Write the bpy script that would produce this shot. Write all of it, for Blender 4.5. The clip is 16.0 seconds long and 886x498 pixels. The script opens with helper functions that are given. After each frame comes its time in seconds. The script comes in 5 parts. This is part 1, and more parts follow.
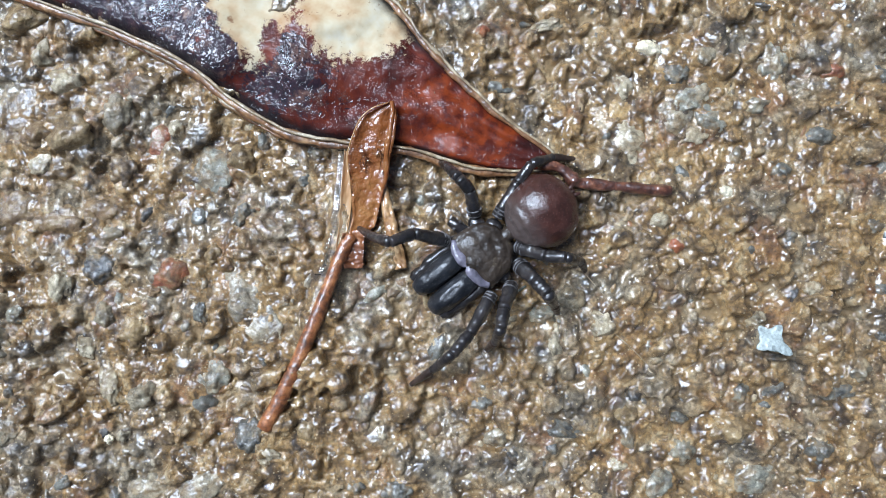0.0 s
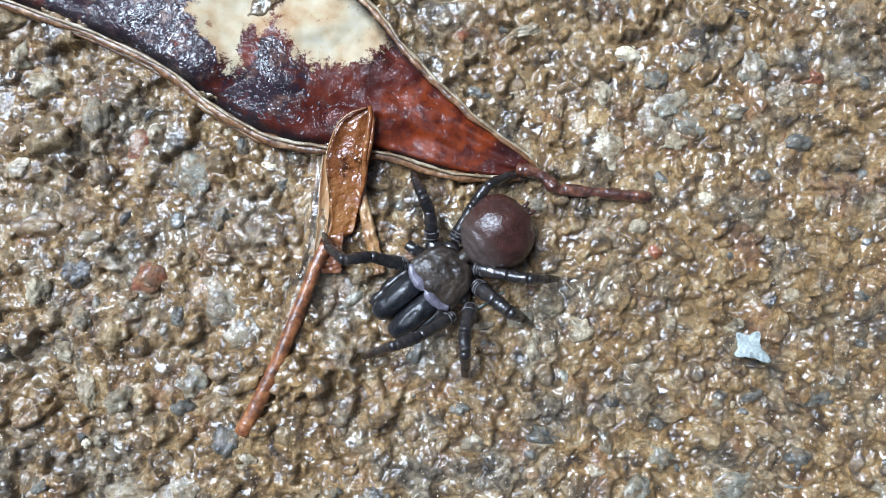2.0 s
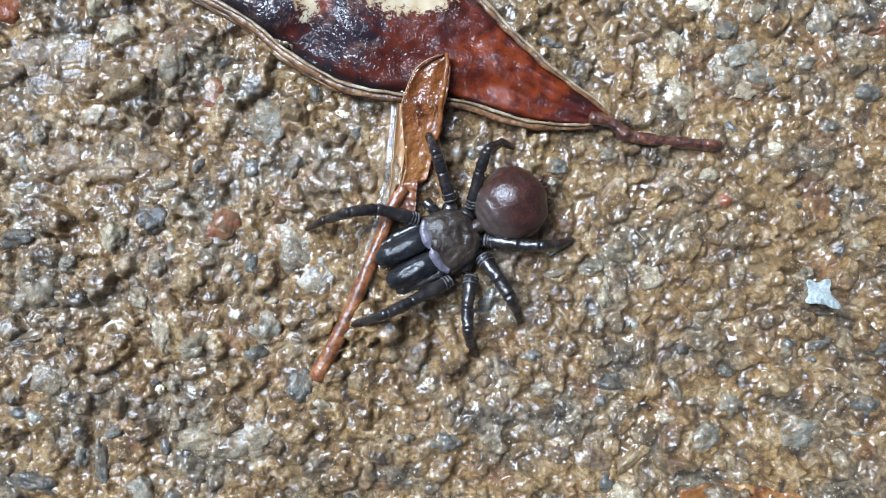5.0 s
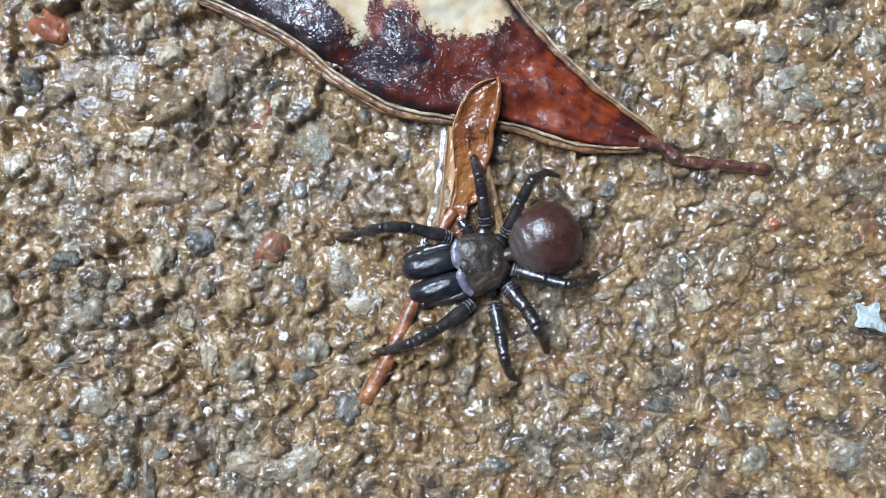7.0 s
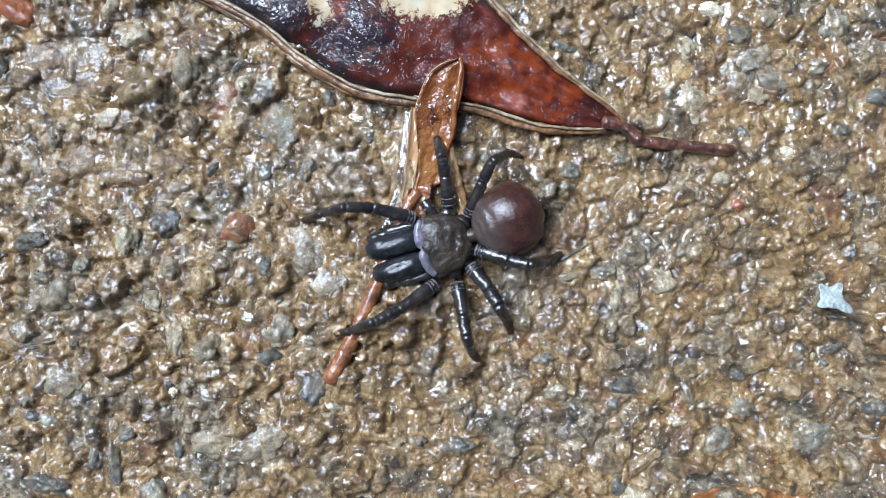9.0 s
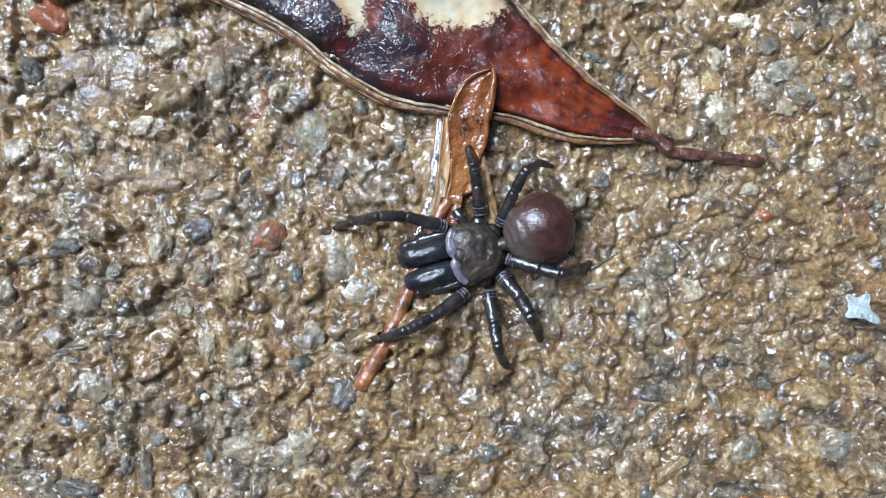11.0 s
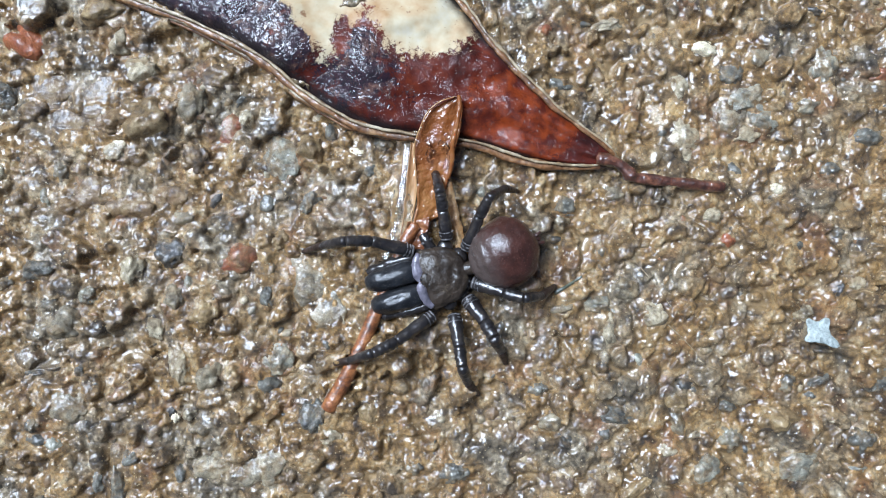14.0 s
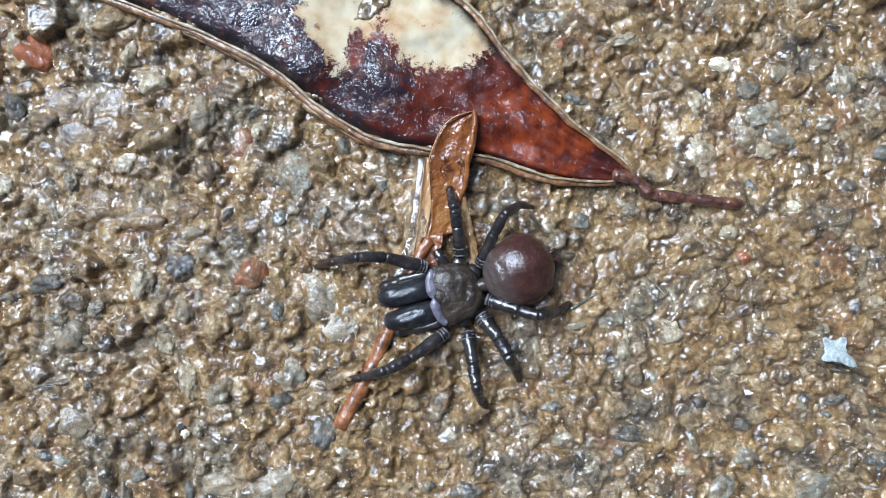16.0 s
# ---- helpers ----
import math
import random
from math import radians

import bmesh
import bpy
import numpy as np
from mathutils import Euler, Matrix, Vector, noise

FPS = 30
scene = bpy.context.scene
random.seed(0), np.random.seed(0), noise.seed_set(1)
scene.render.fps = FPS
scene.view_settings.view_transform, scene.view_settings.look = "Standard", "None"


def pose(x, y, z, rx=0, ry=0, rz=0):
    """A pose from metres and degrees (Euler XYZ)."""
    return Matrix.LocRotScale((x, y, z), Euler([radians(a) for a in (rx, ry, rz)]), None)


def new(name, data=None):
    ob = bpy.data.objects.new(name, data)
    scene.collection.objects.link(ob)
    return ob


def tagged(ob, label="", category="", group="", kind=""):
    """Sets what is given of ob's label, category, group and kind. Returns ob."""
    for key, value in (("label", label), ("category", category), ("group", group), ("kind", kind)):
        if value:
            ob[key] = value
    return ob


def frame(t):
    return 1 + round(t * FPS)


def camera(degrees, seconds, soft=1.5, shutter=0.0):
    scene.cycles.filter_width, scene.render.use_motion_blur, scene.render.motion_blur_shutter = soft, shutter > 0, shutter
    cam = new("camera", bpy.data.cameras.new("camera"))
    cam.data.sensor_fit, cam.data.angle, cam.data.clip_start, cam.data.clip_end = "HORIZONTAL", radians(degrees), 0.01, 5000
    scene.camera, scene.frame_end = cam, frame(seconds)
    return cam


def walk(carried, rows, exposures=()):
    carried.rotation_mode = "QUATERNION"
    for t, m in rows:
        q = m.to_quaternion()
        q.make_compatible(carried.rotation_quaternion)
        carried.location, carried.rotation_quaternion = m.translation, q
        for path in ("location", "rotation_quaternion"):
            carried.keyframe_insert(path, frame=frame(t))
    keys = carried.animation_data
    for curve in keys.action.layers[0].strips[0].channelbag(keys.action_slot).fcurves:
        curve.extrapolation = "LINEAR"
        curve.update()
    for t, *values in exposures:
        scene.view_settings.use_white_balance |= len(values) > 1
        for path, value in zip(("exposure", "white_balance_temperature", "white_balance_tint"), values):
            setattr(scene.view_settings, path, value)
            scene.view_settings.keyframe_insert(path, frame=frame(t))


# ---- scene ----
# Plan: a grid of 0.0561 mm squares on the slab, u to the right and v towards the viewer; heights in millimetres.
SQ, HIGH = 0.0561e-3, 76.18


def plan(u, v, h=0.0):
    g = SQ * (1 - h / HIGH)
    return Vector(((u - 784) * g, (441 - v) * g, h / 1000))


def mm(x, y, z, rx=0, ry=0, rz=0):
    return pose(x / 1000, y / 1000, z / 1000, rx, ry, rz)


# ---- camera: held by hand about 76 mm above the slab, looking straight down ----
cam = camera(60.0, 16.0, soft=1.0)


def held(x, y, z, rx, ry, rz):
    turn = Matrix.Rotation(math.radians((rx * rx + ry * ry + rz * rz) ** 0.5), 4, Vector((rx, ry, rz + 1e-9)))
    return Matrix.Translation((x / 1000, y / 1000, z / 1000)) @ turn


walk(cam, [(t, held(*row)) for t, *row in [
    (0.0, 9.42, 0.99, 74.32, -0.06, 0.11, -0.70),
    (0.5, 10.74, 1.85, 74.39, -0.10, 0.36, -0.70),
    (1.0, 12.10, 1.53, 74.48, 0.05, 0.23, -0.77),
    (1.5, 12.23, 1.67, 74.40, -0.15, 0.07, -0.59),
    (2.0, 11.44, 1.32, 74.24, 0.06, 0.07, -0.47),
    (2.5, 9.46, 1.08, 74.41, 0.01, -0.03, -0.30),
    (3.0, 6.79, -2.38, 74.47, 0.14, -0.03, -0.17),
    (3.5, 5.36, -5.37, 74.35, 0.20, 0.01, -0.27),
    (6.0, 2.15, -2.35, 75.22, -0.07, -0.21, -0.25),
    (6.5, -0.51, -2.01, 75.07, 0.00, -0.28, -0.13),
    (7.0, -0.70, -1.41, 74.91, 0.01, -0.23, -0.16),
    (7.5, 0.30, -1.49, 74.97, 0.05, -0.02, -0.12),
    (8.0, 1.29, -2.05, 74.88, 0.13, -0.15, -0.12),
    (8.5, 2.35, -2.66, 74.94, 0.08, -0.14, -0.14),
    (9.0, 2.96, -3.32, 75.11, 0.05, -0.09, -0.17),
    (11.5, -0.60, -1.74, 75.75, 0.06, -0.12, 0.19),
    (12.0, -0.69, 0.05, 75.71, -0.08, -0.14, 0.09),
    (12.5, 0.00, -0.00, 76.18, 0.00, -0.02, 0.00),
    (13.0, 2.61, -1.03, 76.83, 0.23, -0.03, 0.03),
    (13.5, 3.87, -1.07, 76.76, 0.06, -0.10, 0.19),
    (14.0, 3.07, -0.17, 76.91, 0.06, -0.19, 0.33),
    (14.5, 1.95, 1.39, 76.85, 0.14, -0.09, 0.52),
    (15.0, 2.05, 3.48, 76.67, -0.09, -0.16, 0.50),
    (15.5, 1.88, 3.13, 76.37, -0.02, -0.26, 0.49),
    (16.0, 1.54, 1.35, 76.16, 0.08, -0.32, 0.66),
]])

# ---- light: a bright overcast sky, brightest high up towards the far side ----
world = bpy.data.worlds.new("overcast_sky")
scene.world = world
world.use_nodes = True
SUN_HIGH, SUN_TURN = 57.0, 52.0  # degrees above the slab; degrees turned from +y towards -x
sky = world.node_tree.nodes.new("ShaderNodeTexSky")
sky.sky_type, sky.sun_disc = "NISHITA", False
sky.sun_elevation, sky.sun_rotation = radians(SUN_HIGH), radians(-SUN_TURN)
sky.air_density, sky.dust_density = 1.0, 3.0
back = world.node_tree.nodes["Background"]
back.inputs["Strength"].default_value = 0.047
world.node_tree.links.new(sky.outputs["Color"], back.inputs["Color"])
sun = new("sun", bpy.data.lights.new("sun", "SUN"))
sun.data.energy, sun.data.angle, sun.data.color = 6.15, radians(36), (0.80, 0.97, 1.22)
sun.matrix_world = pose(0, 0, 0, 0, 0, SUN_TURN) @ pose(0, 0, 1, -(90 - SUN_HIGH), 0, 0)
scene.view_settings.exposure = 0.12


# ---- materials ----
def shader(name):
    m = bpy.data.materials.new(name)
    m.use_nodes = True
    return m, m.node_tree, m.node_tree.nodes["Principled BSDF"]


def node(nt, kind, **put):
    n = nt.nodes.new(kind)
    for key, value in put.items():
        n.inputs[key.replace("_", " ")].default_value = value
    return n


def noise_tex(nt, where, scale, detail=4.0, rough=0.55, warp=0.0):
    n = node(nt, "ShaderNodeTexNoise", Scale=scale, Detail=detail, Roughness=rough, Distortion=warp)
    nt.links.new(where, n.inputs["Vector"])
    return n.outputs["Fac"]


def ramp(nt, fac, stops, smooth="LINEAR"):
    n = nt.nodes.new("ShaderNodeValToRGB")
    n.color_ramp.interpolation = smooth
    while len(n.color_ramp.elements) < len(stops):
        n.color_ramp.elements.new(0.5)
    for e, (at, colour) in zip(n.color_ramp.elements, stops):
        e.position = at
        e.color = (*colour, 1) if len(colour) == 3 else colour
    nt.links.new(fac, n.inputs["Fac"])
    return n.outputs["Color"]


def grey(*stops):
    return [(at, (v, v, v)) for at, v in stops]


def blend(nt, fac, a, b, mode="MIX"):
    n = nt.nodes.new("ShaderNodeMix")
    n.data_type, n.blend_type = "RGBA", mode
    for value, socket in ((fac, n.inputs["Factor"]), (a, n.inputs[6]), (b, n.inputs[7])):
        if isinstance(value, (int, float)):
            socket.default_value = value
        elif isinstance(value, tuple):
            socket.default_value = (*value, 1)
        else:
            nt.links.new(value, socket)
    return n.outputs[2]


def bump(nt, height, distance, strength=1.0, under=None):
    n = node(nt, "ShaderNodeBump", Distance=distance, Strength=strength)
    nt.links.new(height, n.inputs["Height"])
    if under is not None:
        nt.links.new(under, n.inputs["Normal"])
    return n.outputs["Normal"]


def spot(nt, where, scale):
    n = node(nt, "ShaderNodeTexVoronoi", Scale=scale)
    nt.links.new(where, n.inputs["Vector"])
    return n.outputs["Distance"]


def total(nt, *terms):
    """The sum of several heights, each with its weight."""
    out = None
    for value, weight in terms:
        n = node(nt, "ShaderNodeMath")
        n.operation = "MULTIPLY_ADD"
        nt.links.new(value, n.inputs[0])
        n.inputs[1].default_value = weight
        if out is None:
            n.inputs[2].default_value = 0.0
        else:
            nt.links.new(out, n.inputs[2])
        out = n.outputs[0]
    return out


def grains(nt, where, scale, seam=0.35):
    """Rounded grains lying side by side, as a height."""
    n = node(nt, "ShaderNodeTexVoronoi", Scale=scale)
    n.feature = "SMOOTH_F1"
    n.inputs["Smoothness"].default_value = seam
    warp = node(nt, "ShaderNodeTexNoise", Scale=scale * 0.7, Detail=2.0)
    nt.links.new(where, warp.inputs["Vector"])
    move = node(nt, "ShaderNodeVectorMath")
    move.operation = "MULTIPLY_ADD"
    nt.links.new(warp.outputs["Color"], move.inputs[0])
    move.inputs[1].default_value = (0.9 / scale,) * 3
    nt.links.new(where, move.inputs[2])
    nt.links.new(move.outputs[0], n.inputs["Vector"])
    return n.outputs["Distance"]


def lips(nt, where, scale, wide=0.11):
    """Winding lines along which the water stands up, as a depth below them."""
    off = node(nt, "ShaderNodeMath")
    off.operation = "SUBTRACT"
    nt.links.new(noise_tex(nt, where, scale, 2, 0.5, 0.8), off.inputs[0])
    off.inputs[1].default_value = 0.5
    size = node(nt, "ShaderNodeMath")
    size.operation = "ABSOLUTE"
    nt.links.new(off.outputs[0], size.inputs[0])
    low = node(nt, "ShaderNodeMath")
    low.operation = "MINIMUM"
    nt.links.new(size.outputs[0], low.inputs[0])
    low.inputs[1].default_value = wide
    return low.outputs[0]


def film_relief(nt, at, deep=1.0, still=None, grit=0.0):
    """The skin of water over grit: it hugs grains of two sizes and gathers between them."""
    web = total(nt, (lips(nt, at, 430, 0.05), -2.6), (lips(nt, at, 800, 0.035), -2.4), (lips(nt, at, 1500, 0.05), -1.3))
    where = nt.nodes.new("ShaderNodeMath")
    where.operation = "MULTIPLY"
    nt.links.new(web, where.inputs[0])
    nt.links.new(ramp(nt, noise_tex(nt, at, 190, 3, 0.6), grey((0.40, 0.2), (0.58, 1.1))), where.inputs[1])
    height = total(nt, (grains(nt, at, 800, 0.5), -0.28), (grains(nt, at, 1700, 0.4), -0.10), (noise_tex(nt, at, 1000, 2, 0.5, 0.9), 0.24), (where.outputs[0], 1.0), (noise_tex(nt, at, 4000, 2, 0.55), 0.14 + grit))
    out = bump(nt, height, 0.00030 * deep)
    if still is not None:
        nt.links.new(ramp(nt, still, grey((0.1, 1), (0.55, 0.65), (0.95, 0.26))), out.node.inputs["Strength"])
    return out


def soaked(nt, p, at):
    """The slab stands wettest towards +x and drains bare in patches towards -x."""
    axis = nt.nodes.new("ShaderNodeSeparateXYZ")
    nt.links.new(at, axis.inputs[0])
    level = total(nt, (axis.outputs["X"], 16.0), (noise_tex(nt, at, 110, 4, 0.65), 1.6))
    share = node(nt, "ShaderNodeMapRange", From_Min=0.35, From_Max=0.95, To_Min=0.68, To_Max=1.0)
    nt.links.new(level, share.inputs["Value"])
    nt.links.new(share.outputs["Result"], p.inputs["Coat Weight"])


def weathered(nt, at, depth):
    """The pitted mineral under the water."""
    return bump(nt, noise_tex(nt, at, 1300, 5, 0.68, 0.3), depth)


def earthy(nt, colour):
    """Wet iron-stained mineral takes up blue light."""
    return blend(nt, 1.0, colour, (1.27, 1.16, 0.96), "MULTIPLY")


def world_place(nt):
    return nt.nodes.new("ShaderNodeNewGeometry").outputs["Position"]


def own_place(nt):
    return nt.nodes.new("ShaderNodeTexCoord").outputs["Object"]


def wet(nt, p, normal=None, film=None, rough=0.5, coat=1.0, coat_rough=0.06):
    p.inputs["Roughness"].default_value = rough
    p.inputs["Coat Weight"].default_value = coat
    p.inputs["Coat Roughness"].default_value = coat_rough
    p.inputs["Coat IOR"].default_value = 1.63
    if normal is not None:
        nt.links.new(normal, p.inputs["Normal"])
    if film is not None:
        nt.links.new(film, p.inputs["Coat Normal"])


def cement_material():
    m, nt, p = shader("wet_cement")
    at = world_place(nt)
    broad = noise_tex(nt, at, 130, 3, 0.6)
    mid = noise_tex(nt, at, 480, 5, 0.65, 0.6)
    fine = noise_tex(nt, at, 2600, 4, 0.7)
    base = ramp(nt, mid, [(0.34, (0.034, 0.020, 0.009)), (0.45, (0.125, 0.075, 0.030)), (0.55, (0.232, 0.145, 0.060)), (0.68, (0.310, 0.244, 0.153))])
    greys = ramp(nt, mid, [(0.35, (0.031, 0.025, 0.019)), (0.5, (0.117, 0.099, 0.074)), (0.68, (0.290, 0.263, 0.218))])
    colour = blend(nt, ramp(nt, broad, grey((0.47, 0), (0.63, 0.92))), base, greys)
    rust = ramp(nt, noise_tex(nt, at, 210, 4, 0.6, 0.4), grey((0.55, 0), (0.69, 0.6)))
    colour = blend(nt, rust, colour, (0.184, 0.080, 0.031))
    colour = blend(nt, 0.8, colour, ramp(nt, fine, grey((0.32, 0.3), (0.5, 1.0), (0.68, 1.7))), "MULTIPLY")
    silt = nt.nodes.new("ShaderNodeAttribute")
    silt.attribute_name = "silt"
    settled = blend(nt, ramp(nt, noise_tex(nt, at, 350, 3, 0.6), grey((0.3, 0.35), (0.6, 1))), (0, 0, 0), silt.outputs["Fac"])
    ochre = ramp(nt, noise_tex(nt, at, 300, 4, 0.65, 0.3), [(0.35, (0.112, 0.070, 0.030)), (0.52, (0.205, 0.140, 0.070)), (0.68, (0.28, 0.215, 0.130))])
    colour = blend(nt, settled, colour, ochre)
    specks = ramp(nt, spot(nt, at, 1900), grey((0.12, 1), (0.2, 0)))
    colour = blend(nt, specks, colour, (0.329, 0.273, 0.186))
    nt.links.new(earthy(nt, colour), p.inputs["Base Color"])
    wet(nt, p, weathered(nt, at, 0.0006), film_relief(nt, at, 0.8, silt.outputs["Fac"]), 0.55, 1.0, 0.04)
    soaked(nt, p, at)
    return m


def cement_skin(nt, at, colour, clean):
    """A thin worn skin of ochre cement over stones; clean: how much of it has worn away."""
    worn = ramp(nt, noise_tex(nt, at, 620, 5, 0.7, 0.6), grey((clean - 0.06, 0.08), (clean + 0.12, 0.85)))
    skin = ramp(nt, noise_tex(nt, at, 900, 5, 0.7, 0.3), [(0.36, (0.044, 0.028, 0.013)), (0.5, (0.155, 0.099, 0.045)), (0.64, (0.281, 0.221, 0.139))])
    return blend(nt, worn, colour, skin)


def stone_material(name, dark, light, vein=(0.3, 0.27, 0.2), clean=0.53):
    """A wet stone: two tones in patches and fine grain; stones differ a little from one another."""
    m, nt, p = shader(name)
    at = world_place(nt)
    patch = noise_tex(nt, at, 900, 4, 0.65, 0.5)
    colour = ramp(nt, patch, [(0.32, dark), (0.66, light)])
    grain = noise_tex(nt, at, 5200, 3, 0.7)
    colour = blend(nt, 0.75, colour, ramp(nt, grain, grey((0.3, 0.5), (0.5, 1), (0.72, 1.5))), "MULTIPLY")
    colour = blend(nt, ramp(nt, noise_tex(nt, at, 1900, 3, 0.6), grey((0.60, 0), (0.68, 0.6))), colour, vein)
    pick = nt.nodes.new("ShaderNodeObjectInfo").outputs["Random"]
    colour = blend(nt, 1.0, colour, ramp(nt, pick, grey((0, 0.7), (1, 1.25))), "MULTIPLY")
    colour = cement_skin(nt, at, colour, clean)
    nt.links.new(earthy(nt, colour), p.inputs["Base Color"])
    wet(nt, p, weathered(nt, at, 0.0005), film_relief(nt, at, 0.95, None, 0.12), 0.5, 1.0, 0.05)
    soaked(nt, p, at)
    return m


def mixed_material(name):
    """Small stones lying together, each of its own colour."""
    m, nt, p = shader(name)
    at = world_place(nt)
    pick = nt.nodes.new("ShaderNodeNewGeometry").outputs["Random Per Island"]
    colour = ramp(nt, pick, [(0.0, (0.030, 0.036, 0.042)), (0.16, (0.080, 0.088, 0.090)), (0.28, (0.174, 0.164, 0.140)), (0.40, (0.213, 0.141, 0.070)),
                             (0.52, (0.271, 0.188, 0.093)), (0.62, (0.145, 0.080, 0.037)), (0.72, (0.222, 0.099, 0.046)), (0.82, (0.310, 0.263, 0.186)), (0.92, (0.407, 0.367, 0.298)), (1.0, (0.125, 0.094, 0.083))])
    colour = blend(nt, 0.8, colour, ramp(nt, noise_tex(nt, at, 3200, 4, 0.7), grey((0.3, 0.45), (0.5, 1), (0.72, 1.5))), "MULTIPLY")
    colour = cement_skin(nt, at, colour, 0.50)
    nt.links.new(earthy(nt, colour), p.inputs["Base Color"])
    wet(nt, p, weathered(nt, at, 0.0004), film_relief(nt, at, 0.75, None, 0.06), 0.5, 1.0, 0.04)
    soaked(nt, p, at)
    return m


CEMENT = cement_material()
MIXED = mixed_material("mixed_gravel")
TONES = {
    "slate": ("slate", (0.024, 0.027, 0.029), (0.12, 0.13, 0.128), (0.3, 0.33, 0.34)),
    "black": ("black_stone", (0.008, 0.009, 0.011), (0.035, 0.04, 0.045), (0.12, 0.13, 0.13)),
    "blue": ("blue_grey_stone", (0.105, 0.115, 0.11), (0.265, 0.275, 0.25), (0.45, 0.46, 0.43)),
    "grey": ("grey_stone", (0.10, 0.09, 0.075), (0.27, 0.25, 0.2), (0.4, 0.38, 0.33)),
    "pale": ("pale_stone", (0.22, 0.2, 0.155), (0.42, 0.39, 0.32), (0.55, 0.52, 0.45)),
    "tan": ("tan_stone", (0.15, 0.105, 0.055), (0.32, 0.24, 0.13), (0.42, 0.36, 0.25)),
    "ochre": ("ochre_stone", (0.20, 0.12, 0.045), (0.36, 0.245, 0.11), (0.45, 0.38, 0.25)),
    "red": ("red_stone", (0.14, 0.036, 0.016), (0.30, 0.088, 0.036), (0.3, 0.16, 0.1)),
    "orange": ("orange_stone", (0.22, 0.050, 0.014), (0.38, 0.105, 0.030), (0.4, 0.16, 0.08)),
    "mauve": ("mauve_stone", (0.05, 0.038, 0.034), (0.135, 0.098, 0.082), (0.28, 0.24, 0.2)),
    "brown": ("brown_stone", (0.08, 0.05, 0.03), (0.2, 0.12, 0.065), (0.3, 0.23, 0.15)),
    "white": ("white_quartz", (0.5, 0.47, 0.38), (0.75, 0.72, 0.63), (0.8, 0.78, 0.72)),
}
STONE = {kind: stone_material(*tone, 0.80 if kind == "orange" else 0.72 if kind == "white" else 0.52 if kind in ("slate", "black") else 0.41 if kind in ("mauve", "brown", "tan") else 0.48) for kind, tone in TONES.items()}
DULL = {kind: stone_material("crusted_" + tone[0], *tone[1:], 0.58 if kind in ("slate", "black", "blue") else 0.47) for kind, tone in TONES.items()}


